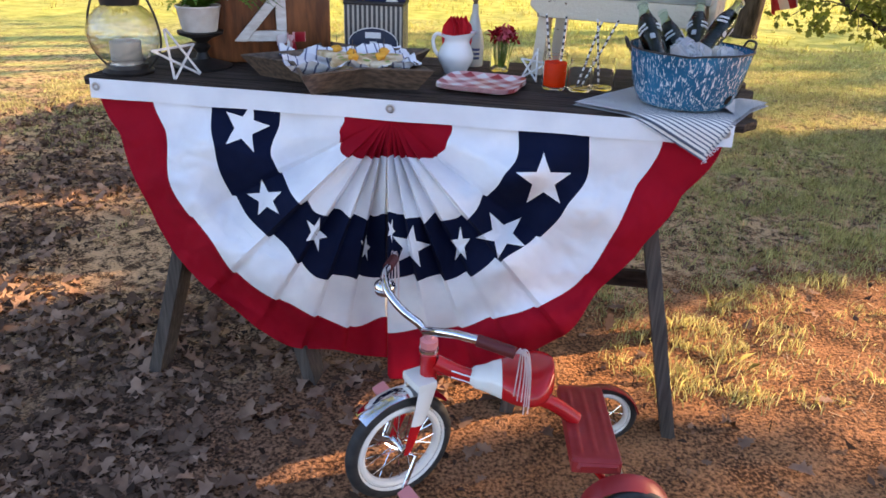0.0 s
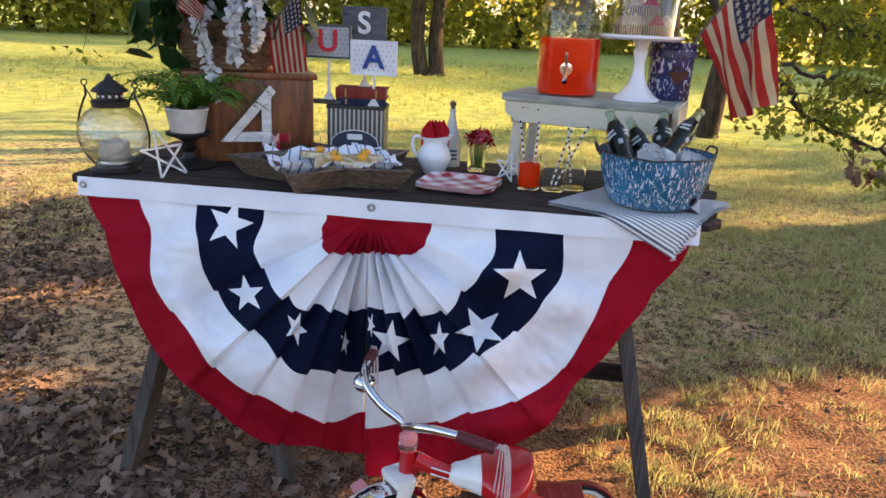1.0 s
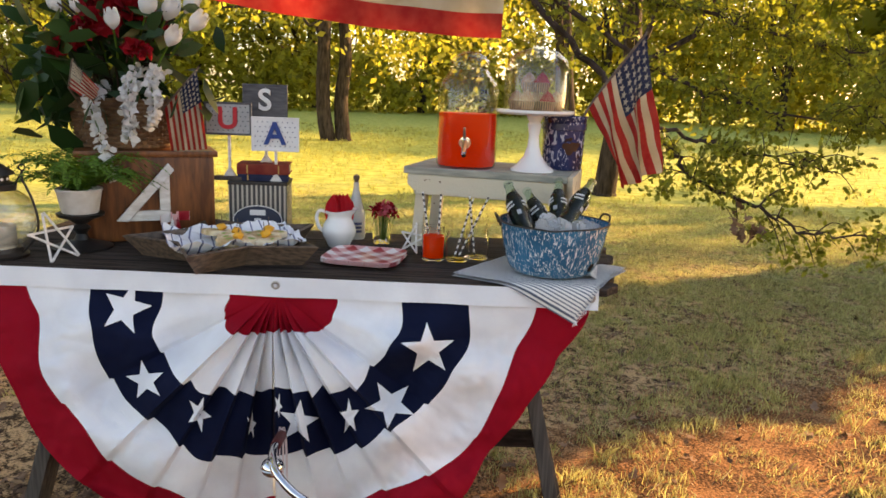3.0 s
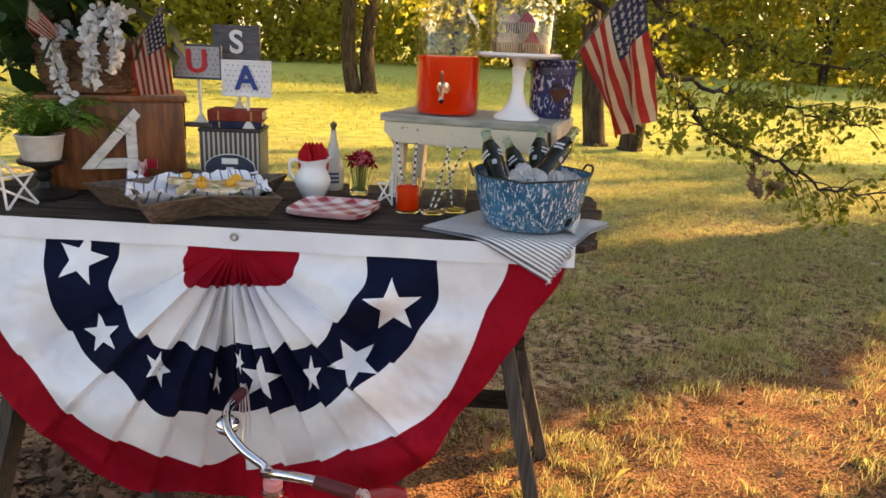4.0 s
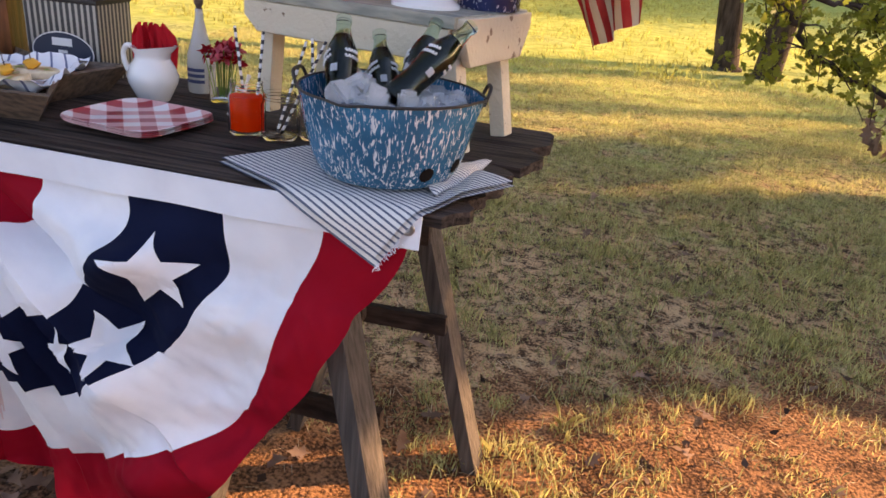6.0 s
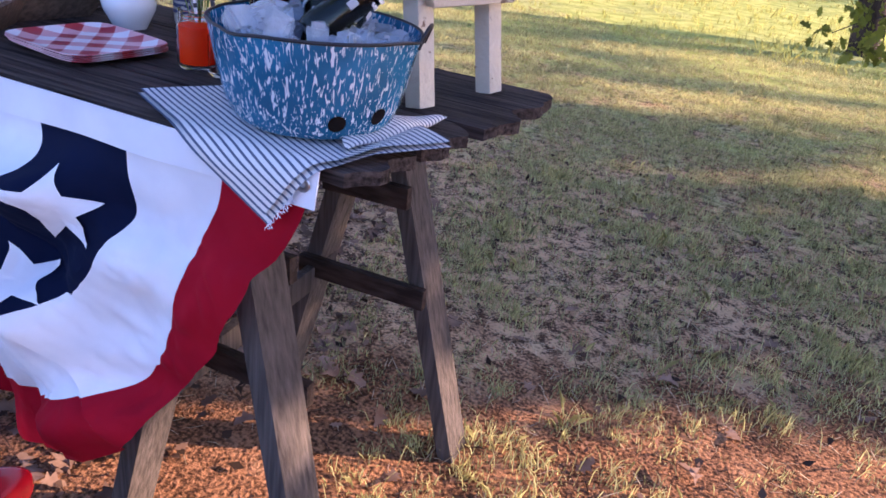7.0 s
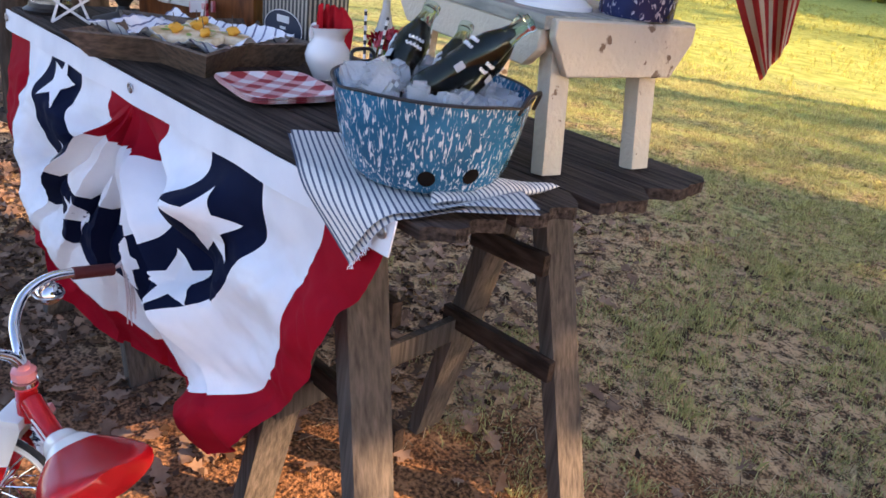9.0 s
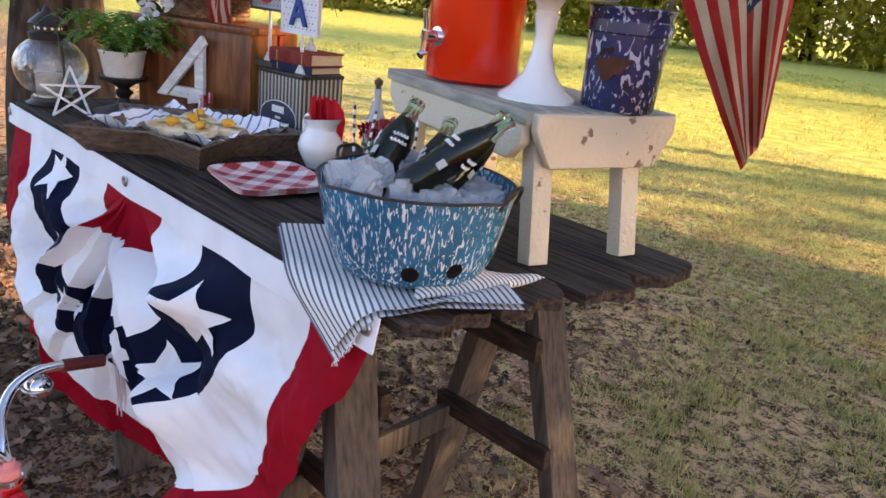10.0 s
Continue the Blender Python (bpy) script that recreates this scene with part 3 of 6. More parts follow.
def tall_shade_tree():
    """An unseen taller tree added farther towards the sun, so that its shade lies over the lawn behind the table."""
    rng = np.random.default_rng(52)
    u = np.array([math.cos(SUN_AZ), math.sin(SUN_AZ)])
    v = np.array([-u[1], u[0]])
    at = []
    while len(at) < 640:
        s, n, z = 30 + 1.2 * rng.normal(), 1.7 + 4.9 * rng.random(), 7.6 + 2.9 * rng.random()
        if noise.noise(Vector((n * 0.9, z * 1.4, 3.0))) + 0.25 * noise.noise(Vector((n * 3, z * 3, 1.0))) < -0.1:
            continue
        p = u * s + v * n
        at.append((p[0], p[1], z + (s - 30) * math.tan(SUN_EL)))
    base = u * 30 + v * 4.0
    ob = thing("added_shade_tree", "unseen tall tree added sunward to shade the lawn", "tree")
    part("trunk", tube([(base[0], base[1], -0.1), (base[0] + 0.2, base[1], 4), (base[0], base[1] + 0.2, 9.8)], 0.36, 12, end=0.1, smooth=4), BARK, ob)
    for n, z in ((2.2, 9.4), (3.0, 10.1), (5.0, 9.9), (5.9, 9.0)):
        e = u * 30 + v * n
        part("limb", tube([(base[0], base[1], 7.0), ((base[0] + e[0]) / 2, (base[1] + e[1]) / 2, 8.3), (e[0], e[1], z)], 0.12, 7, end=0.03, smooth=4), BARK, ob)
    leaves("crown", at, 0.3, LEAF_OAK, ob, OAK, 23)


tall_shade_tree()


# ---- table ----
def plank_table():
    ob = thing("trestle_table", "weathered grey-brown plank table on two rough sawhorses", "table")
    rng = np.random.default_rng(3)
    rows = [(0.005, 0.148, -0.800, 0.826), (0.152, 0.295, -0.815, 0.846), (0.299, 0.432, -0.79, 0.872), (0.436, 0.59, -0.81, 0.888)]
    for y0, y1, x0, x1 in rows:
        def top_fn(u, v, y0=y0, y1=y1, x0=x0, x1=x1):
            x = x0 + (x1 - x0) * u
            wob = 0.012 * noise.noise(Vector((u * 3, y0 * 9, v * 7)))
            c = abs(2 * v - 1 + 0.3 * noise.noise(Vector((y0 * 31, x0, u))))
            near_end = max(0.0, u - 0.9) / 0.1
            x -= near_end * (0.03 * c ** 3 - 0.026 * noise.noise(Vector((v * 3, y0 * 31, x0))) - 0.006 * noise.noise(Vector((v * 13, y0 * 31, x0))))
            y = y0 + (y1 - y0) * v
            edge = min(v, 1 - v)
            return Vector((x, y + (0.003 * noise.noise(Vector((u * 9, y0 * 3, 1))) if edge < 0.01 else 0), TOP - (0.003 if edge < 0.01 else 0) + 0.0015 * wob))
        bm = sheet(top_fn, 40, 14)
        bmesh.ops.recalc_face_normals(bm, faces=bm.faces)
        if bm.faces[:][0].normal.z < 0:
            bmesh.ops.reverse_faces(bm, faces=bm.faces)
        ext = bmesh.ops.extrude_face_region(bm, geom=list(bm.faces))
        for g in ext["geom"]:
            if isinstance(g, bmesh.types.BMVert):
                g.co.z -= 0.019 + 0.004 * noise.noise(Vector((g.co.x * 6, g.co.y * 20, 3)))
        part("plank", bm, WOOD_OLD, ob)
    trestles = ((0.56, 1, ((0.32, 0.055, 0.765, 0.045, 0.075), (0.322, 0.555, 0.798, 0.565, 0.53))),
                (-0.46, -1, ((-0.715, 0.015, -0.25, 0.072, 0.075), (-0.67, 0.52, -0.235, 0.53, 0.53))))
    for cx, side, pairs in trestles:
        for xa, ya, xb, yb, yc in pairs:
            for foot, sx in ((Vector((xa, ya, -0.01)), -1), (Vector((xb, yb, -0.01)), 1)):
                part("leg", beam(foot, (cx + sx * 0.024, yc, TOP - 0.045), 0.036, 0.082), WOOD_LEG, ob)
            for z in (0.405, 0.62):
                h = 1 - z / TOP
                left = cx - 0.024 + (xa - cx + 0.024) * h - 0.012
                right = cx + 0.024 + (xb - cx - 0.024) * h + 0.012
                yl, yr = yc + (ya - yc) * h, yc + (yb - yc) * h
                off = -0.053 if yc > 0.3 else 0.055
                part("crosspiece", beam((left, yl + off, z), (right, yr + off, z + 0.006), 0.045, 0.02), WOOD_DARK, ob)
        xi = cx - side * 0.118
        part("brace", beam((xi, 0.03, 0.36), (xi, 0.57, 0.385), 0.02, 0.055, (0, 0, 1)), WOOD_LEG, ob)
        part("bearer", beam((cx, 0.03, TOP - 0.066), (cx, 0.575, TOP - 0.066), 0.036, 0.042, (0, 0, 1)), WOOD_DARK, ob)
    return ob


plank_table()

# ---- bunting ----
BZ = 0.824             # lower edge of the header
PLEATS = [0.0, 0.6, 0.86, 1.06, 1.22, 1.39, 1.571, 1.75, 1.91, 2.1, 2.32, 2.62, 3.1416]


def pleat_phase(a):
    for i in range(len(PLEATS) - 1):
        if a <= PLEATS[i + 1]:
            return i, min(1.0, max(0.0, (a - PLEATS[i]) / (PLEATS[i + 1] - PLEATS[i])))
    return len(PLEATS) - 2, 1.0


def smooth(t):
    t = min(1.0, max(0.0, t))
    return t * t * (3 - 2 * t)


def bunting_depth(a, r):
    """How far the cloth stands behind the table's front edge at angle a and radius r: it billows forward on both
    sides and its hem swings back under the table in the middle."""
    i, f = pleat_phase(a)
    x, down = r * math.cos(a), r * math.sin(a)
    saw = f if a < 1.571 else 1 - f
    edge = 1 - f if a < 1.571 else f
    saw *= min(1.0, edge / 0.08)
    rr = min(r / 0.15, 1) * max(0.35, 1 - max(0, r - 0.3) / 0.4)
    inner = 1.0 if 0 < i < len(PLEATS) - 2 else 0.25
    g = smooth(down / 0.12)
    y = -0.012 - 0.052 * saw * rr * inner * g
    y -= 0.036 * g * math.exp(-((x - 0.31) / 0.13) ** 2 - ((down - 0.2) / 0.2) ** 2)
    y -= 0.058 * g * math.exp(-((x + 0.27) / 0.15) ** 2 - ((down - 0.26) / 0.24) ** 2)
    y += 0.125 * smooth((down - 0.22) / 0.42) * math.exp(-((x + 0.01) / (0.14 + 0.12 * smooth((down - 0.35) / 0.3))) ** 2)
    y += smooth((down - 0.06) / 0.2) * (0.055 * math.exp(-((x + 0.035) / 0.045) ** 2) - 0.03 * math.exp(-((x - 0.085) / 0.06) ** 2))
    y -= smooth((down - 0.2) / 0.25) * (0.055 * math.exp(-((x - 0.37) / 0.13) ** 2) + 0.03 * math.exp(-((x + 0.36) / 0.14) ** 2))
    y -= 0.06 * smooth(down / 0.15) * smooth((-0.32 - x) / 0.2)
    lie = g * smooth(r / 0.2) * smooth((0.62 - r) / 0.25)          # two soft folds across the right-hand half, one on the left
    y -= lie * (0.04 * math.exp(-((a - 0.88) / 0.11) ** 2) - 0.03 * math.exp(-((a - 0.6) / 0.12) ** 2) + 0.03 * math.exp(-((a - 0.3) / 0.12) ** 2) + 0.03 * math.exp(-((a - 2.35) / 0.12) ** 2) - 0.03 * math.exp(-((a - 2.65) / 0.12) ** 2))
    side = 0.5 + 0.5 * smooth(abs(x) / 0.2)
    waves = 0.03 * noise.noise(Vector((x * 4.5, down * 3.5, 1.7))) + 0.012 * noise.noise(Vector((a * 4.0, r * 9, 4.7))) + 0.015 * noise.noise(Vector((x * 9 + down * 9, down * 12 - x * 4, 8.7))) + 0.01 * abs(noise.noise(Vector((x * 30 + down * 14, down * 24 - x * 20, 2.7))))
    waves += 0.028 * math.sin((x * 0.55 + down) * 27 + 0.6 + 2 * noise.noise(Vector((x * 5, down * 5, 0.3)))) * math.exp(-((x - 0.38) / 0.17) ** 2) + 0.024 * math.sin((down - x * 0.6) * 23 + 2 * noise.noise(Vector((x * 5, down * 5, 2.3)))) * math.exp(-((x + 0.38) / 0.2) ** 2)
    if a < 1.571:
        y -= 0.022 * g * math.exp(-(1.571 - a) / 0.2)
    return y - waves * g * side


# radius of each seam at these angles, right-hand half and left-hand half
ANGLE_R = (0.0, 0.2, 0.4, 0.6, 0.85, 1.1, 1.35, 1.571)
ANGLE_L = (1.571, 1.75, 2.0, 2.25, 2.5, 2.75, 3.0, 3.1416)
SEAM_R = ((0.147, 0.150, 0.150, 0.142, 0.112, 0.098, 0.088, 0.085), (0.304, 0.315, 0.300, 0.295, 0.298, 0.258, 0.245, 0.222),
          (0.463, 0.478, 0.462, 0.456, 0.432, 0.424, 0.408, 0.400), (0.625, 0.590, 0.592, 0.603, 0.586, 0.558, 0.556, 0.565),
          (0.752, 0.690, 0.663, 0.652, 0.690, 0.692, 0.698, 0.712))
SEAM_L = ((0.086, 0.092, 0.105, 0.125, 0.143, 0.13, 0.115, 0.11), (0.222, 0.258, 0.262, 0.312, 0.315, 0.312, 0.276, 0.275),
          (0.402, 0.424, 0.465, 0.440, 0.460, 0.456, 0.448, 0.452), (0.520, 0.575, 0.580, 0.604, 0.590, 0.605, 0.568, 0.61),
          (0.645, 0.655, 0.712, 0.700, 0.708, 0.692, 0.692, 0.752))
JAG = (0.0, 0.014, 0.034, 0.03, 0.016, 0.004)


def bunting_radius(k, a):
    if k == 0:
        return 0.0
    angles, row = (ANGLE_R, SEAM_R[k - 1]) if a < 1.571 else (ANGLE_L, SEAM_L[k - 1])
    q = len(angles) - 2
    for n in range(len(angles) - 1):
        if a <= angles[n + 1]:
            q = n
            break
    t = smooth((a - angles[q]) / (angles[q + 1] - angles[q]))
    base = row[q] * (1 - t) + row[q + 1] * t
    i, f = pleat_phase(a)
    inner = 1.0 if 0 < i < len(PLEATS) - 2 else 0.0
    jag = JAG[k] * (f - 0.5) * (1 if a < 1.571 else -1) * inner * (0.6 + 0.6 * noise.noise(Vector((i * 3.7, k * 1.3, 0))))
    return base + jag + 0.006 * noise.noise(Vector((a * 5.3, k * 3.1, 0)))


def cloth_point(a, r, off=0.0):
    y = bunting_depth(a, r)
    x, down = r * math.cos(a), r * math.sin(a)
    view_stretch = 0.6 * (y + 0.05) * smooth(down / 0.1)          # scaled along camera rays so the seams keep fitting its view
    return Vector((x + (x - 0.4) * view_stretch, y - off, BZ - down - (0.457 + down) * view_stretch))


def bunting():
    ob = thing("bunting", "red, white and navy pleated half-round bunting with white stars", "bunting")
    names = ("red_center", "white_band", "blue_band", "white_band", "red_border")
    mats = (CLOTH_RED, CLOTH_WHITE, CLOTH_BLUE, CLOTH_WHITE, CLOTH_RED)
    for k in range(5):
        bm = bmesh.new()
        for half in (0, 1):
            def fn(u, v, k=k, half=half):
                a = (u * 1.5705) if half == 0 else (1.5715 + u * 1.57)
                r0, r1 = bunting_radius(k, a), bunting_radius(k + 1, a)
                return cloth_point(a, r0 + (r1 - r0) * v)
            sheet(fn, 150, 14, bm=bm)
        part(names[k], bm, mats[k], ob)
    def header(u, v):
        return Vector((-0.772 + 1.544 * u, -0.014 - 0.003 * math.sin(u * 40) * (1 - v) - 0.006 * (1 - v), BZ - 0.01 + 0.047 * v))
    part("header_tape", sheet(header, 90, 3, 0.003), CLOTH_WHITE, ob)
    for x in (-0.753, 0.0, 0.754):
        part("grommet", ring(0.0075, 0.0032, pose(x, -0.021, 0.843, 90), 20, 8, squash=0.6), STEEL, ob)
    stars = [(-0.356, 0.775, 0.062, 1.0, 0.2), (-0.31, 0.6, 0.052, 0.95, -0.15), (-0.182, 0.52, 0.05, 0.6, 0.45), (0.062, 0.51, 0.06, 0.85, 0.1),
             (0.186, 0.529, 0.05, 0.5, -0.1), (0.285, 0.567, 0.064, 1.0, -0.55), (0.371, 0.71, 0.066, 1.0, -0.08), (-0.055, 0.495, 0.04, 0.3, 0.2), (0.012, 0.55, 0.035, 0.3, 0.4)]
    for x, z, R, sx, turn in stars:
        bm = bmesh.new()
        o = star_outline(R, R * 0.4, turn)
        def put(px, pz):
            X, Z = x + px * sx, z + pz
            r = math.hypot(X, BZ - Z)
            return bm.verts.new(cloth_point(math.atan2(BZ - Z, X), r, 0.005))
        n = 6
        for i in range(10):
            p, q = o[i], o[(i + 1) % 10]
            rows_ = []
            for s in range(n + 1):
                rows_.append([put((p[0] * (s - j) + q[0] * j) / n, (p[1] * (s - j) + q[1] * j) / n) for j in range(s + 1)])
            for s in range(n):
                for j in range(s + 1):
                    bm.faces.new((rows_[s][j], rows_[s + 1][j], rows_[s + 1][j + 1]))
                    if j < s:
                        bm.faces.new((rows_[s][j], rows_[s + 1][j + 1], rows_[s][j + 1]))
        bmesh.ops.remove_doubles(bm, verts=bm.verts, dist=0.0002)
        part("star", bm, CLOTH_WHITE, ob)
    return ob


bunting()


# ---- bench on the table ----
BENCH = pose(0.496, 0.33, TOP, 0, 0, -14.0)     # middle of its front edge
BH = 0.236


def small_bench():
    ob = thing("small_bench", "small chipped cream-painted wooden bench standing on the table", "bench", BENCH)
    part("seat", box(0.466, 0.298, 0.02, pose(0, 0.149, BH - 0.02), 0.003), GREY_TOP, ob, "worn grey-green bench top")
    for y in (0.012, 0.263):
        part("apron", prism([(-0.222, BH - 0.021), (-0.222, BH - 0.05), (-0.19, BH - 0.078), (0.19, BH - 0.078), (0.222, BH - 0.05), (0.222, BH - 0.021)], 0.018, pose(0, y, 0), 0.002), CREAM, ob)
    for x in (-0.205, 0.225):
        part("end_apron", prism([(-0.138, BH - 0.004), (-0.138, BH - 0.03), (-0.105, BH - 0.085), (0.105, BH - 0.085), (0.138, BH - 0.03), (0.138, BH - 0.004)], 0.016, pose(x + (0.014 if x > 0 else 0), 0.149, 0.001, 0, 0, 90), 0.002), CREAM, ob)
    for top, foot in ((-0.185, -0.2), (0.2, 0.238)):
        for y, yf in ((0.05, 0.046), (0.225, 0.229)):
            part("leg", beam((foot, yf, 0.001), (top, y, BH - 0.021), 0.031, 0.036), CREAM, ob)
    return ob


small_bench()

# ---- things on the bench ----
BT = TOP + BH          # height of the bench top


def at_top(x, y, z=TOP, rz=0.0):
    return pose(x, y, z, 0, 0, rz)


def drink_dispenser():
    ob = thing("drink_dispenser", "clear glass drink dispenser full of orange-red punch on the bench", "dispenser", at_top(0.447, 0.435, BT, -4))
    part("liquid", lathe([(0, 0.006), (0.078, 0.006), (0.0825, 0.016), (0.0825, 0.154), (0, 0.154)], 40), PUNCH, ob, "orange-red punch")
    outer = [(0, 0), (0.08, 0), (0.0865, 0.012), (0.0865, 0.215), (0.08, 0.24), (0.062, 0.262), (0.055, 0.275), (0.058, 0.287), (0.055, 0.294)]
    part("jar", lathe(outer, 40), THIN_GLASS, ob)
    part("lid", lathe([(0, 0.325), (0.02, 0.324), (0.045, 0.312), (0.056, 0.3), (0.058, 0.294), (0.05, 0.294)], 32), THIN_GLASS, ob, "glass lid")
    bm = tube([(0, -0.083, 0.075), (0, -0.115, 0.075)], 0.011, 12)
    tube([(0, -0.112, 0.085), (0, -0.112, 0.05), (0, -0.122, 0.042)], 0.0085, 10, bm, 0.007)
    lathe([(0.017, 0), (0.017, 0.005), (0, 0.006)], 20, pose(0, -0.083, 0.075, 90), bm)
    spig = part("spigot", bm, CHROME, ob)
    part("lever", box(0.008, 0.006, 0.036, pose(0.0, -0.112, 0.084, 8), 0.002), CHROME, spig)
    return ob


drink_dispenser()


def cupcake_mesh():
    return lathe([(0, 0), (0.017, 0), (0.024, 0.026), (0.022, 0.027)], 24)


def cake_stand():
    ob = thing("cake_stand", "white milk-glass pedestal cake stand with clear dome on the bench", "cake stand", at_top(0.636, 0.395, BT))
    part("pedestal", lathe([(0, 0), (0.062, 0), (0.062, 0.006), (0.045, 0.018), (0.026, 0.042), (0.017, 0.07), (0.0145, 0.1), (0.0185, 0.125), (0.02, 0.13), (0.016, 0.137), (0.026, 0.158), (0, 0.158)], 40), MILK_GLASS, ob)
    part("plate", lathe([(0, 0.158), (0.1, 0.158), (0.109, 0.164), (0.109, 0.171), (0.1, 0.169), (0, 0.168)], 48), MILK_GLASS, ob)
    z = 0.169
    dome = [(0.091, z), (0.091, z + 0.105), (0.084, z + 0.135), (0.06, z + 0.158), (0.02, z + 0.17), (0.009, z + 0.176), (0.012, z + 0.182), (0.019, z + 0.2), (0.012, z + 0.214), (0, z + 0.217)]
    part("dome", lathe(dome, 48), THIN_GLASS, ob)
    for k, (x, y, dz) in enumerate([(0.0, 0.0, 0), (0.055, 0.0, 0), (-0.055, 0.01, 0), (0.026, -0.05, 0), (-0.03, -0.048, 0), (0.03, 0.05, 0), (-0.025, 0.052, 0), (0.012, -0.01, 0.05), (-0.022, 0.01, 0.05)]):
        cup = thing("cupcake", "cupcake in a dark striped paper case under the glass dome", "cupcake", at_top(0.636 + x, 0.395 + y, BT + z + dz), "cupcakes under the dome")
        part("paper_case", cupcake_mesh(), CASE, cup)
        part("icing", lathe([(0, 0.056), (0.007, 0.05), (0.014, 0.044), (0.017, 0.036), (0.0235, 0.027), (0, 0.022)], 20), (PETAL_RED if k in (7, 3) else ICING), cup)
    return ob


CASE = stripes("striped_paper_case", (0.4, 0.2, 0.1), (0.06, 0.02, 0.015), 0.006, 0.5, "X", 0.8)
ICING = mat("brown_icing", (0.25, 0.12, 0.06), 0.6, base2=(0.4, 0.22, 0.12), scale=60)
cake_stand()


def enamel_bucket():
    ob = thing("enamel_bucket", "chipped dark blue mottled enamel bucket holding a small flag", "bucket", at_top(0.732, 0.482, BT, 20))
    prof = [(0, 0), (0.055, 0), (0.058, 0.004), (0.062, 0.115), (0.066, 0.117), (0.066, 0.135), (0.064, 0.137), (0.066, 0.15), (0.069, 0.153), (0.066, 0.155), (0.062, 0.15), (0.058, 0.118), (0.054, 0.006), (0, 0.006)]
    body = part("body", lathe(prof, 40), PURPLE_ENAMEL, ob)
    rng = np.random.default_rng(2)
    for a, z, s in ((-100, 0.066, 0.02), (-84, 0.072, 0.015)):
        def chip(u, v, a=a, z=z, s=s):
            r = s * v * (1 + 0.25 * math.sin(u * 19))
            an = math.radians(a) + r * math.cos(6.283 * u) / 0.0605
            zz = z + r * math.sin(6.283 * u) * 0.85
            rad = 0.0588 + 0.004 * zz / 0.115 + 0.0012
            return Vector((rad * math.cos(an), rad * math.sin(an), zz))
        part("rust_patch", sheet(chip, 18, 4), TIN_IN, body, "bare rusty patch where the enamel has chipped off")
    return ob


enamel_bucket()


# ---- flags ----
def flag_cloth(ob, surf, nu=39, nv=26, canton=(0.46, 0.4), pale=(0.7, 0.6, 0.48), rows=5, cols=6, s=0.011):
    """Stripes along v, thirteen across u; the canton at high u and low v."""
    for k in range(13):
        def fn(u, v, k=k):
            lo, hi = k / 13, (k + 1) / 13
            v0 = canton[1] if lo >= canton[0] - 0.01 else 0.0
            return surf(lo + (hi - lo) * u, v0 + (1 - v0) * v)
        part("stripe", sheet(fn, 3, nv), (FLAG_RED if k % 2 == 0 else FLAG_WHITE), ob)
    c0 = 6 / 13
    part("canton", sheet(lambda u, v: surf(c0 + (1 - c0) * u, canton[1] * v), 16, 12), FLAG_BLUE, ob)
    bm = bmesh.new()
    for i in range(rows):
        for j in range(cols):
            uc, vc = c0 + (1 - c0) * (i + 0.5) / rows, canton[1] * (j + 0.5 + 0.25 * (i % 2)) / (cols + 0.25)
            p = surf(uc, vc)
            du = (surf(uc + 0.01, vc) - p).normalized()
            dv = (surf(uc, vc + 0.01) - p).normalized()
            nrm = du.cross(dv).normalized()
            for side in (0.0015, -0.0015):
                vs = [bm.verts.new(p + du * (x * s) + dv * (z * s) + nrm * side) for x, z in star_outline(1.0, 0.42)]
                bm.faces.new(vs)
    tagged(part("star_field", bm, FLAG_WHITE, ob, smooth=False), kind="stuff")


FLAG_RED = mat("faded_red_flag_cotton", (0.33, 0.022, 0.022), 0.9, base2=(0.4, 0.045, 0.035), scale=25, leaf=0.4)
FLAG_WHITE = mat("aged_white_flag_cotton", (0.55, 0.47, 0.36), 0.9, base2=(0.46, 0.36, 0.24), scale=9, leaf=0.4)
FLAG_BLUE = mat("faded_navy_flag_cotton", (0.02, 0.025, 0.055), 0.9, base2=(0.04, 0.045, 0.08), scale=20, leaf=0.25)


def ruled(h0, h1, f0, f1, wave=0.015, k=9.0, seed=0.0):
    h0, h1, f0, f1 = (Vector(p) for p in (h0, h1, f0, f1))

    def surf(u, v):
        p = h0.lerp(h1, u).lerp(f0.lerp(f1, u), v)
        p += Vector((0.35, -1, 0.1)) * (wave * v * math.sin(u * k + v * 3 + seed) + wave * 0.6 * v * noise.noise(Vector((u * 3, v * 4, seed))))
        return p
    return surf


def stick_flag():
    ob = thing("stick_flag", "faded cotton stars-and-stripes flag on a wooden stick in the bucket", "flag")
    part("stick", tube([(0.728, 0.48, BT + 0.012), (0.80, 0.49, 1.28), (0.958, 0.515, 1.50)], 0.004, 8, smooth=4), WOOD_TRAY, ob)
    flag_cloth(ob, ruled((0.80, 0.487, 1.28), (0.955, 0.511, 1.492), (0.932, 0.535, 1.04), (1.0, 0.425, 1.11), 0.034, 12))
    return ob


stick_flag()


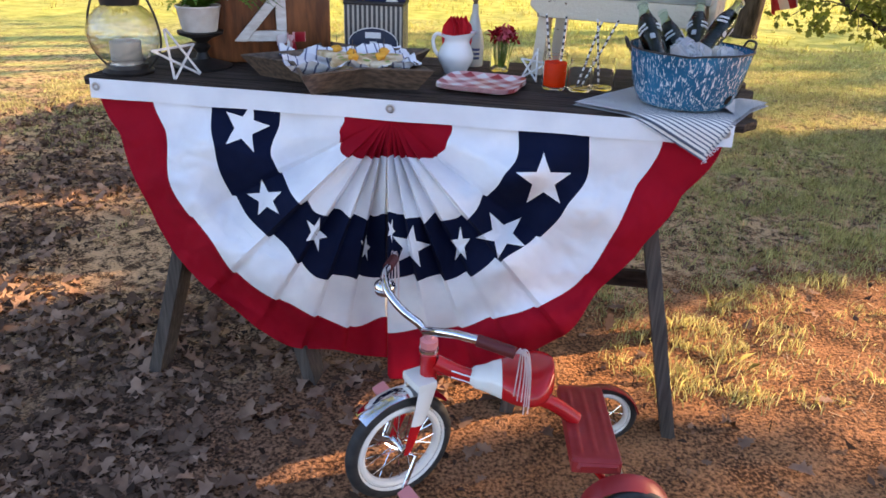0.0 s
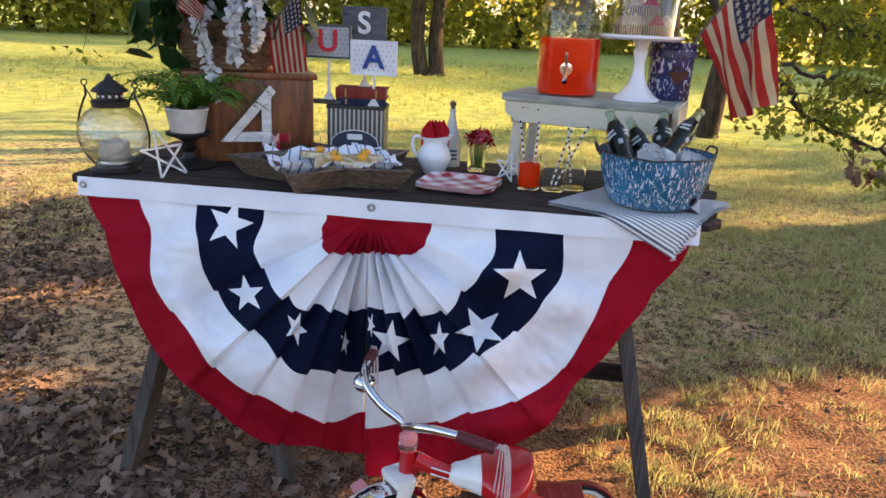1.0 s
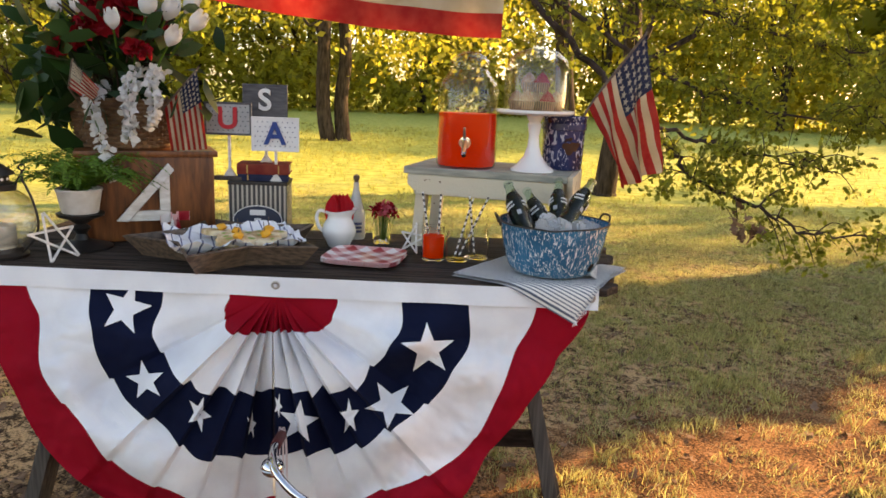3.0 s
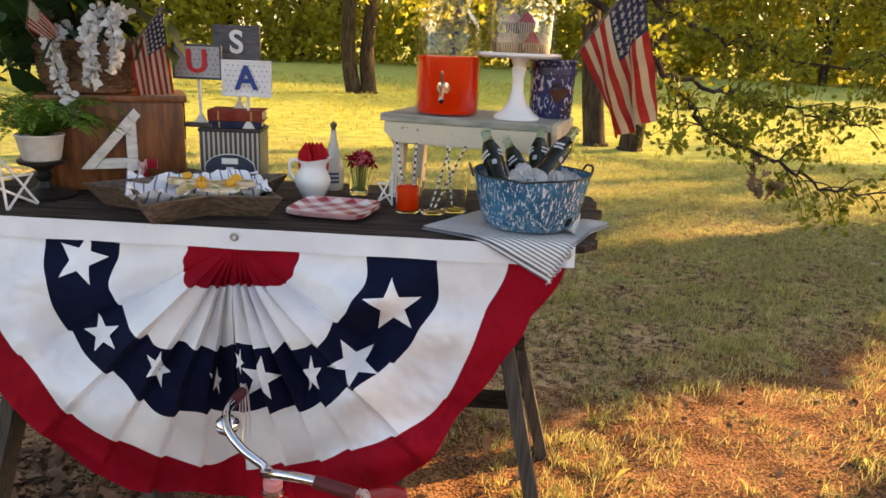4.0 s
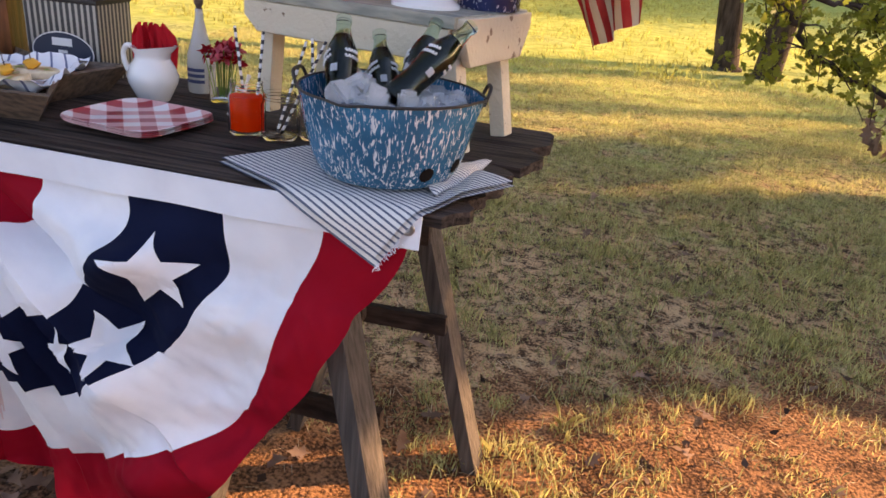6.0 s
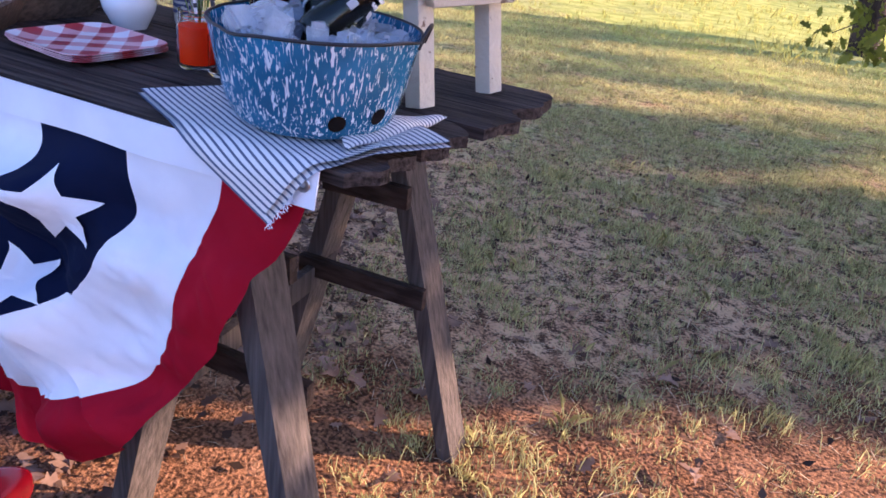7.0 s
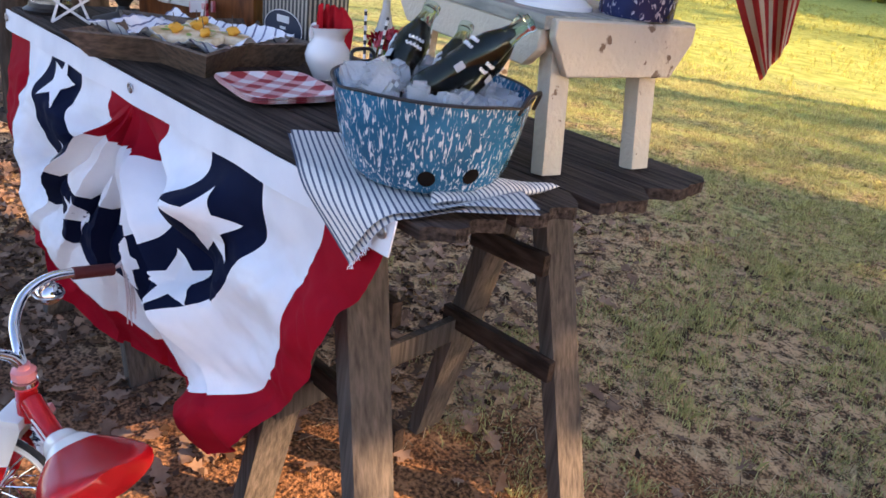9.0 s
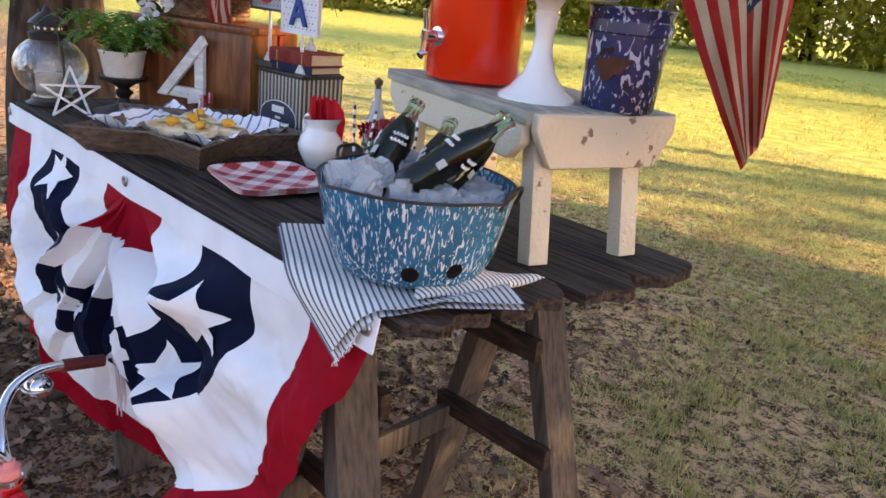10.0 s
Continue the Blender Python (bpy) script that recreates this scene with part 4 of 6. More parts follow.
def overhead_flag():
    """A large flag hung from the limb above the table; only its lowest stripes come into view."""
    ob = thing("hanging_flag", "large weathered flag with red and cream stripes hung over the table", "flag")
    def surf(u, v):
        p = Vector((-0.62, 0.93, 1.62)).lerp(Vector((0.556, 0.93, 1.497)), v)
        p.z += 1.05 * u - 0.03 * math.sin(v * 3.1) * (1 - u)
        p.y += 0.03 * math.sin(v * 9 + u * 3) + 0.02 * math.sin(v * 23)
        p.x += 0.02 * u
        return p
    flag_cloth(ob, surf, s=0.03)
    part("rope", tube([(-1.6, 0.93, 2.86), (-0.62, 0.93, 2.68), (0.58, 0.93, 2.56), (1.6, 1.0, 2.72)], 0.005, 6, smooth=4), TWIG, ob)
    return ob


overhead_flag()

# ---- enamel tub with bottles ----
PAN = (0.672, 0.12)


def enamel_tub():
    z0 = TOP + 0.013
    ob = thing("enamel_tub", "blue and white mottled enamel tub standing on a folded striped towel", "tub", at_top(PAN[0], PAN[1], z0, -30))
    prof = [(0, 0), (0.092, 0), (0.102, 0.004), (0.109, 0.014), (0.1165, 0.032), (0.125, 0.064), (0.132, 0.1), (0.137, 0.126),
            (0.134, 0.127), (0.129, 0.1), (0.122, 0.064), (0.1135, 0.034), (0.1, 0.01), (0, 0.006)]

    def lip(co):
        """The rim is pulled out to a pouring lip on two sides and dips a little between."""
        an = math.atan2(co.y, co.x)
        up = max(0.0, (co.z - 0.075) / 0.052)
        pull = sum(math.exp(-(math.remainder(an - math.radians(c), 2 * math.pi) / 0.16) ** 2) for c in (-68, 38, 150))
        k = 1 + 0.05 * pull * up * up
        return Vector((co.x * k, co.y * k, co.z + up * (0.0015 * math.cos(2 * an + 0.6) - 0.002 * pull)))
    bm = lathe(prof, 72)
    for v in bm.verts:
        v.co = lip(v.co)
    body = part("body", bm, BLUE_ENAMEL, ob)
    bm = ring(0.1368, 0.0022, pose(0, 0, 0.1275), 72, 8)
    for v in bm.verts:
        v.co = lip(v.co)
    part("rim", bm, BLACK_METAL, ob, "black rolled rim")
    # Each hole's dark inside is painted as a disc on the uncut wall.
    for a, z in ((-12, 0.028), (17, 0.033)):
        an = math.radians(a)
        def disc(u, v, an=an, z=z):
            q = 0.0115 * v
            aa = an + q * math.cos(6.2832 * u) / 0.116
            zz = z + q * math.sin(6.2832 * u)
            rad = 0.1165 + (zz - 0.032) * (0.266 if zz > 0.032 else 0.42) + 0.0014
            return Vector((rad * math.cos(aa), rad * math.sin(aa), zz))
        part("drain_hole_disc", sheet(disc, 24, 3), HOLE_DARK, body, "dark disc standing for a rusted hole through the enamel")
    for s in (48, 214):
        an = math.radians(s)
        c = Vector((math.cos(an), math.sin(an), 0)) * 0.138
        t = Vector((-math.sin(an), math.cos(an), 0))
        out = Vector((math.cos(an), math.sin(an), 0))
        pts = [c - t * 0.025 + Vector((0, 0, 0.116)), c - t * 0.02 + out * 0.008 + Vector((0, 0, 0.138)), c + out * 0.01 + Vector((0, 0, 0.142)), c + t * 0.02 + out * 0.008 + Vector((0, 0, 0.138)), c + t * 0.025 + Vector((0, 0, 0.116))]
        part("handle", tube(pts, 0.0028, 8, smooth=4), BLACK_METAL, ob)
    return ob


HOLE_DARK = mat("dark_hole_disc", (0.008, 0.006, 0.005), 0.9)
enamel_tub()


def soda_bottle(m, first=None):
    if first:
        return copy_thing(first, m)
    ob = thing("soda_bottle", "contoured green glass bottle of dark cola lying in ice", "bottle", m, "bottles in the ice")
    prof = [(0, 0.002), (0.024, 0), (0.0275, 0.006), (0.0275, 0.03), (0.0245, 0.05), (0.0275, 0.085), (0.029, 0.105), (0.026, 0.13), (0.018, 0.152), (0.0135, 0.172), (0.0125, 0.188), (0.0145, 0.189), (0.0145, 0.197), (0.012, 0.198)]
    part("glass", lathe(prof, 24), GREEN_GLASS, ob)
    part("cola", lathe([(0, 0.003)] + [(r - 0.0012, z + 0.001) for r, z in prof[1:9]] + [(0.0195, 0.146), (0, 0.146)], 24), COLA, ob)
    def lab(u, v, z0=0.088, z1=0.118, a0=-1.1, a1=1.1):
        a = a0 + (a1 - a0) * u
        z = z0 + (z1 - z0) * v
        return Vector((0.0296 * math.cos(a), 0.0296 * math.sin(a), z))
    for z0, a0, wide in ((0.11, -0.5, 0.9), (0.098, -0.45, 1.1), (0.108, 1.9, 0.9), (0.096, 1.8, 1.1), (0.11, 3.7, 0.9), (0.098, 3.7, 1.0)):
        pts = [lab(0, 0, z0 + 0.0028 * math.sin(q * 2.1) + 0.001 * q / 3, 0, a0 + wide * (q + 0.5 * math.sin(q * 2.1 + 1)) / 14, 0) for q in range(15)]
        part("label_mark", tube(pts, 0.0014, 5, smooth=3), WHITE_PRINT, ob)
    for a0 in (0.7, 2.9, 5.0):
        part("label", sheet(lambda u, v: lab(u, v, 0.066, 0.081, a0, a0 + 0.42), 6, 1), CARD_GREY, ob, "small printed panel")
    return ob


def capped(cap, lean, spin):
    """A bottle by its cap's place and the way it leans."""
    d = Vector(lean).normalized()
    AXES.append((Vector(cap) - d * 0.186, d))
    return Matrix.Translation(Vector(cap) - d * 0.186) @ d.to_track_quat("Z", "Y").to_matrix().to_4x4() @ pose(0, 0, 0, 0, 0, spin)


SMALL = Matrix.Diagonal((0.9, 0.9, 0.93, 1))
AXES = []
b1 = soda_bottle(capped((0.556, 0.214, 1.084), (-0.03, 0.082, 0.078), 250) @ SMALL)
for cap_at, lean_to, sp in (((0.603, 0.246, 1.074), (-0.045, 0.085, 0.085), 262), ((0.698, 0.27, 1.1), (0.012, 0.1, 0.1), 255), ((0.78, 0.193, 1.108), (0.08, 0.1, 0.1), 228)):
    soda_bottle(capped(cap_at, lean_to, sp) @ SMALL, b1)


def ice_heap():
    rng = np.random.default_rng(9)
    bm = bmesh.new()
    for k in range(190):
        a, r = rng.random() * 6.283, 0.121 * math.sqrt(rng.random())
        s = 0.024 + 0.016 * rng.random()
        z = TOP + 0.106 + 0.026 * rng.random() + 0.014 * math.cos(r * 11) - 0.014 * math.cos(a - 0.6)
        c = Vector((PAN[0] + r * math.cos(a) * 0.92, PAN[1] + r * math.sin(a) * 0.92, z))
        turn = rng.random(3) * 360
        wide = 0.7 + 0.4 * rng.random()
        blocked = False
        for foot, d in AXES:
            q = max(-0.01, min(0.19, ((c - foot).x * d.x + (c - foot).y * d.y) / (d.x ** 2 + d.y ** 2)))
            e = c - (foot + d * q)
            blocked = blocked or (math.hypot(e.x, e.y) < 0.037 and e.z > -0.03)
        if blocked:
            continue
        m = pose(c.x, c.y, z, *turn) @ Matrix.Diagonal((s, s * wide, s * 0.75, 1))
        made = bmesh.ops.create_cube(bm, size=1.0, matrix=m)
        bmesh.ops.bevel(bm, geom=list({e for v in made["verts"] for e in v.link_edges}), offset=0.0055, segments=2, affect="EDGES")
    for v in bm.verts:
        v.co += 0.0035 * noise.noise_vector(v.co * 55)
    ob = finish("ice_cubes", bm, ICE)
    tagged(ob, "heap of clear and cloudy ice cubes filling the tub", "ice", kind="stuff")
    fill = finish("ice_cubes", lathe([(0, TOP + 0.098), (0.12, TOP + 0.094), (0.122, TOP + 0.096), (0.1, TOP + 0.028), (0, TOP + 0.025)], 40, pose(PAN[0], PAN[1], 0)), ICE_FILL)
    tagged(fill, "packed cloudy ice in the tub", "ice", kind="stuff")


ICE_FILL = mat("cloudy_ice", (0.75, 0.8, 0.85), 0.3, base2=(0.55, 0.6, 0.66), scale=60, bump=0.6, leaf=0.3)
ice_heap()


def striped_towel():
    ob = thing("striped_towel", "folded black and cream ticking towel hanging over the table's edge", "towel")
    A, B, D = Vector((0.418, 0.058, 0)), Vector((0.715, -0.1, 0)), Vector((0.575, 0.30, 0))
    def layer(h, da, grow):
        def fn(u, v):
            p = A + (B - A) * (u * grow) + (D - A) * (v * grow) + da
            z = TOP + h + (0.0016 * noise.noise(Vector((u * 5, v * 5, h * 90))) if h > 0.005 else 0.0)
            if p.x > 0.78:
                z += 0.012 * min(1, (p.x - 0.78) / 0.03)
            if p.y < 0.0:
                s, R = -p.y, 0.026 + h
                a = min(1.571, s / R)
                z -= R * (1 - math.cos(a)) + max(0.0, s - R * 1.571)
                p.y = -R * math.sin(a) - 0.1 * max(0.0, s - R * 1.571)
            return Vector((p.x, p.y, z))
        return fn
    uvf = lambda u, v: (v * 0.287 / 0.0092, u)
    part("cloth_layer", sheet(layer(0.003, Vector((0, 0, 0)), 1.0), 60, 60, uv=uvf), TICKING, ob)
    part("cloth_layer", sheet(layer(0.0095, Vector((0.003, 0.003, 0)), 0.985), 60, 60, uv=uvf), TICKING, ob)
    # the bunched fold beside the tub
    def fold(u, v):
        a = -1.6 + 3.2 * v
        p = Vector((0.775, 0.04, 0)).lerp(Vector((0.812, 0.255, 0)), u)
        w = (0.034 + 0.012 * math.sin(u * 5)) * math.sqrt(max(0.0, math.sin(math.pi * u)))
        return Vector((p.x - w + w * math.cos(a) * 1.05, p.y, TOP + 0.014 + 0.011 * math.sin(a) * math.sqrt(max(0.0, math.sin(math.pi * u))) + 0.002 * math.sin(u * 14)))
    part("fold", sheet(fold, 26, 14, uv=lambda u, v: (u * 29, v)), TICKING, ob)
    rng = np.random.default_rng(6)
    bm = bmesh.new()
    hang = layer(0.003, Vector((0, 0, 0)), 1.0)
    for k in range(26):
        p = hang(1.0, 0.22 * rng.random())
        tube([p, p + Vector((rng.normal() * 0.003, -0.002, -0.004)), p + Vector((rng.normal() * 0.004, -0.002, -0.007))], 0.0007, 4, bm)
    part("frayed_edge", bm, CLOTH_TRAY, ob, "frayed cream threads")
    return ob


striped_towel()


# ---- tableware ----
def paper_plates():
    first = None
    for k in range(4):
        m = at_top(0.188 + 0.002 * math.sin(k * 3), 0.182 + 0.002 * math.cos(k * 5), TOP + 0.0032 * k, -9 + 2.0 * math.sin(k * 7))
        if first:
            copy_thing(first, m)
            continue
        first = thing("paper_plate", "square red and white gingham paper plate in a stack", "plate", m, "stack of gingham plates")
        def fn(u, v):
            a = u * 6.2832
            c, s = math.cos(a), math.sin(a)
            k4 = 1 / (abs(c) ** 6 + abs(s) ** 6) ** (1 / 6)
            r = v
            z = 0.002 + (0.0 if r < 0.72 else 0.009 * ((r - 0.72) / 0.28) ** 1.3)
            return Vector((0.102 * k4 * r * c, 0.095 * k4 * r * s, z))
        bm = sheet(fn, 64, 10)
        bmesh.ops.remove_doubles(bm, verts=bm.verts, dist=0.0003)
        bmesh.ops.solidify(bm, geom=bm.faces, thickness=0.0012)
        part("dish", bm, GINGHAM, first)


paper_plates()


def milk_pitcher():
    ob = thing("milk_pitcher", "small white ceramic pitcher holding rolled red napkins", "pitcher", at_top(0.09, 0.365, TOP, 0) @ Matrix.Scale(1.08, 4))
    prof = [(0, 0.003), (0.028, 0), (0.03, 0.004), (0.034, 0.012), (0.044, 0.032), (0.046, 0.045), (0.04, 0.062), (0.031, 0.075), (0.03, 0.084), (0.036, 0.096)]
    bm = lathe(prof + [(r - 0.0025, z) for r, z in prof[:3:-1]] + [(0.03, 0.012), (0, 0.01)], 36)
    for v in bm.verts:
        if v.co.z > 0.07 and v.co.x > 0:
            f = (v.co.z - 0.07) / 0.026
            v.co.x += 0.016 * f * max(0, v.co.x / 0.034) ** 2
            v.co.z += 0.006 * f * max(0, v.co.x / 0.04)
    part("body", bm, WHITE_GLAZE, ob)
    part("handle", tube([(-0.03, 0, 0.088), (-0.05, 0, 0.094), (-0.06, 0, 0.078), (-0.054, 0, 0.052), (-0.042, 0, 0.038)], 0.005, 10, smooth=5), WHITE_GLAZE, ob)
    for k in range(5):
        n = thing("napkin", "rolled red paper napkin standing in the white pitcher", "napkin", at_top(0.09 + 0.009 * (k - 2), 0.365 + 0.009 * (k - 2), TOP + 0.026, 14 * (k - 2) + (180 if k > 2 else 0)), "rolled napkins")
        def roll(u, v, k=k):
            w = 0.026 * math.sqrt(max(0.02, 1 - max(0, (v - 0.62) / 0.38) ** 2)) * (0.55 + 0.45 * min(1, v * 1.6))
            a = (u - 0.5) * 2
            return Vector((w * a, 0.008 * (1 - a * a) + 0.003 * math.sin(a * 6 + k), 0.125 * v - 0.006 * a * a))
        part("sheet", sheet(roll, 30, 6), PAPER_RED, n)
    return ob


milk_pitcher()


def glass_jar(name, label, category, x, y, r, h, fill=None, group=""):
    ob = thing(name, label, category, at_top(x, y), group)
    prof = [(0, 0.002), (r * 0.85, 0), (r, 0.006), (r, h * 0.74), (r * 0.88, h * 0.82), (r * 0.88, h * 0.98), (r * 0.9, h)]
    part("jar", lathe(prof + [(q - 0.002, z) for q, z in prof[:1:-1]] + [(r * 0.9, 0.008), (0, 0.008)], 28), GLASS, ob)
    bm = bmesh.new()
    for z in (0.86, 0.92):
        ring(r * 0.885, 0.0012, pose(0, 0, h * z), 28, 6, bm)
    part("thread", bm, GLASS, ob)
    if fill:
        part("drink", lathe([(0, 0.009), (r - 0.004, 0.009), (r - 0.0035, fill), (0, fill)], 28), PUNCH, ob, "orange-red punch")
    return ob


glass_jar("drinking_jar", "glass jar of orange-red punch with paper straws", "glass", 0.367, 0.238, 0.032, 0.092, 0.068, "drinking jars")
glass_jar("drinking_jar", "empty clear glass drinking jar with paper straws", "glass", 0.432, 0.236, 0.032, 0.082, None, "drinking jars")
glass_jar("drinking_jar", "empty clear glass drinking jar with paper straws", "glass", 0.486, 0.272, 0.032, 0.082, None, "drinking jars")
for x, y, dx, dy, L in ((0.362, 0.25, -0.03, 0.015, 0.17), (0.378, 0.245, 0.004, 0.03, 0.165), (0.425, 0.24, 0.045, 0.02, 0.16), (0.435, 0.235, 0.075, 0.015, 0.165), (0.48, 0.275, -0.02, 0.03, 0.16)):
    st = thing("paper_straw", "black and white striped paper straw in a drinking jar", "straw", at_top(x, y, TOP + 0.01), "paper straws")
    part("stem", tube([(0, 0, 0), (dx * 0.5, dy * 0.5, L / 2), (dx, dy, L)], 0.0026, 10), STRAW_STRIPE, st)

fj = glass_jar("flower_jar", "pressed-glass tumbler packed with small red and pink flowers", "vase", 0.206, 0.43, 0.027, 0.078)
rng_f = np.random.default_rng(12)
for k in range(26):
    a, r = rng_f.random() * 6.28, 0.04 * math.sqrt(rng_f.random())
    p = Vector((0.206 + r * math.cos(a), 0.43 + r * math.sin(a), TOP + 0.088 + 0.022 * rng_f.random()))
    fl = thing("flower_pick", "small red and white blossom in the glass tumbler", "flower", Matrix.Translation(p), "blossoms in the tumbler")
    part("stalk", tube([(0, 0, 0), ((0.206 - p.x) * 0.5, (0.43 - p.y) * 0.5, TOP + 0.012 - p.z)], 0.001, 5), FERN, fl)
    leaves("bloom", rng_f.normal(size=(16, 3)) * 0.003, 0.015, PETAL_RED if k % 2 else PETAL_PINK, fl, OVAL, k)



def stopper_bottle():
    ob = thing("stoppered_bottle", "clear glass bottle with a tall neck and ball stopper", "bottle", at_top(0.122, 0.487))
    prof = [(0, 0.002), (0.027, 0), (0.029, 0.006), (0.029, 0.055), (0.0275, 0.08), (0.017, 0.115), (0.009, 0.15), (0.008, 0.172)]
    part("glass", lathe(prof + [(r - 0.002, z) for r, z in prof[:1:-1]] + [(0, 0.008)], 28), SMOKE_GLASS, ob)
    part("stopper", lathe([(0, 0.166), (0.006, 0.168), (0.006, 0.176), (0.0095, 0.182), (0.0095, 0.19), (0, 0.197)], 18), WOOD_TRAY, ob)
    for k in range(3):
        def mk(u, v, k=k):
            a = -2.3 + 1.5 * u
            return Vector((0.0293 * math.cos(a), 0.0293 * math.sin(a), 0.022 + 0.012 * k + 0.007 * v))
        part("label_mark", sheet(mk, 10, 1), NAVY_PRINT, ob)
    return ob


stopper_bottle()


def wire_star(name, label, m, R, w):
    """A pentagram of five flat laths."""
    ob = thing(name, label, "star ornament", m)
    pts = [(R * math.sin(2 * math.pi * k / 5), R * math.cos(2 * math.pi * k / 5)) for k in range(5)]
    for k in range(5):
        a, b = pts[k], pts[(k + 2) % 5]
        y = 0.0016 * (k - 2)
        part("lath", beam((a[0], y, a[1]), (b[0], y, b[1]), w, 0.003, (0, 1, 0), 0.0006), WOOD_WHITE, ob)
    return ob


wire_star("star_ornament", "white five-pointed star of thin laths standing on the table", pose(-0.578, 0.076, TOP + 0.052, 0, 0, 72) @ pose(0, 0, 0, -30, 0, 0), 0.071, 0.006)
wire_star("star_ornament", "small white lath star leaning on the table behind the plates", pose(0.305, 0.33, TOP + 0.037, 0, 0, -35) @ pose(0, 0, 0, -22, 0, 0), 0.047, 0.005)


# ---- star tray with food ----
TRAY = (-0.17, 0.2)


def star_tray():
    ob = thing("star_tray", "star-shaped dark wooden tray lined with a striped napkin", "tray", at_top(TRAY[0], TRAY[1], TOP, TRAY_TURN))
    o_out = star_outline(0.275, 0.16, 0, 5)
    o_bot = star_outline(0.225, 0.13, 0, 5)
    part("base", prism([(x, z) for x, z in o_bot], 0.01, Matrix.Translation((0, 0, 0.005)) @ pose(0, 0, 0, -90)), WOOD_TRAY, ob)
    for k in range(10):
        j = (k + 1) % 10
        bm = bmesh.new()
        q = [(o_bot[k], 0.0, 1), (o_bot[j], 0.0, 1), (o_out[j], 0.052, 1), (o_out[k], 0.052, 1)]
        a = [bm.verts.new((p[0], p[1], z)) for p, z, _ in q]
        b = [bm.verts.new((p[0] * 0.955, p[1] * 0.955, z + 0.003)) for p, z, _ in q]
        bm.faces.new(a)
        bm.faces.new(b[::-1])
        for s in range(4):
            bm.faces.new((a[s], b[s], b[(s + 1) % 4], a[(s + 1) % 4]))
        part("side_board", bm, WOOD_TRAY, ob, smooth=False)
    return ob


TRAY_TURN = 31.0
star_tray()


def tray_napkin():
    ob = thing("napkin", "crumpled white cotton napkin with dark stripes lining the tray", "napkin", at_top(TRAY[0] + 0.015, TRAY[1] + 0.0, TOP, 25))
    def fn(u, v):
        x, y = (u - 0.54) * 0.4, (v - 0.5) * 0.32
        e = max(abs(u - 0.5), abs(v - 0.5)) * 2
        z = 0.024 + 0.034 * e ** 2 + 0.02 * noise.noise(Vector((x * 15, y * 15, 0))) + 0.008 * noise.noise(Vector((x * 45, y * 45, 2)))
        k = 1 - 0.16 * e ** 2
        return Vector((x * k, y * k, max(0.014, z)))
    part("cloth", sheet(fn, 60, 50, uv=lambda u, v: (u * 13, v)), NAPKIN_STRIPE, ob)


tray_napkin()


def tea_sandwich(x, y, rz, tilt, first=None):
    m = at_top(x, y, TOP + 0.044, rz) @ pose(0, 0, 0, tilt, 0, 0)
    if first:
        return copy_thing(first, m)
    ob = thing("tea_sandwich", "open sandwich with lettuce and an orange cheese ball", "sandwich", m, "sandwiches on the tray")
    def slab(z0, z1, s):
        pts = [(0.05 * s * math.cos(a) * (1 + 0.1 * math.cos(2 * a)), 0.037 * s * math.sin(a)) for a in [2 * math.pi * k / 18 for k in range(18)]]
        return prism(pts, z1 - z0, Matrix.Translation((0, 0, (z0 + z1) / 2)) @ pose(0, 0, 0, -90), 0.002)
    part("bread", slab(0, 0.014, 1.0), BREAD, ob)
    leaves("lettuce", np.array([(0.03 * math.cos(k), 0.022 * math.sin(k), 0.016) for k in range(4)]), 0.018, LETTUCE, ob, OVAL, 3, 0.8)
    bm = bmesh.new()
    bmesh.ops.create_uvsphere(bm, u_segments=14, v_segments=9, radius=0.0125, matrix=Matrix.Translation((0.004, 0, 0.023)) @ Matrix.Diagonal((1.15, 0.9, 0.75, 1)))
    for v in bm.verts:
        v.co += Vector((0.005, 0.005, 0.004)) * noise.noise(v.co * 120)
    part("cheese_ball", bm, CHEESE, ob)
    part("pick", tube([(0.004, 0, 0.014), (0.005, 0, 0.056)], 0.001, 5), WOOD_TRAY, ob)
    return ob


s1 = tea_sandwich(-0.085, 0.235, 20, 0)
for x, y, rz, tl in ((-0.16, 0.19, 60, 8), (-0.215, 0.235, -20, -6), (-0.075, 0.175, -30, 10), (-0.14, 0.135, 40, 14)):
    tea_sandwich(x, y, rz, tl, s1)


# ---- tin, books and letter signs ----
TIN = pose(-0.157, 0.412, TOP, 0, 0, 5.6)     # middle of the front's foot


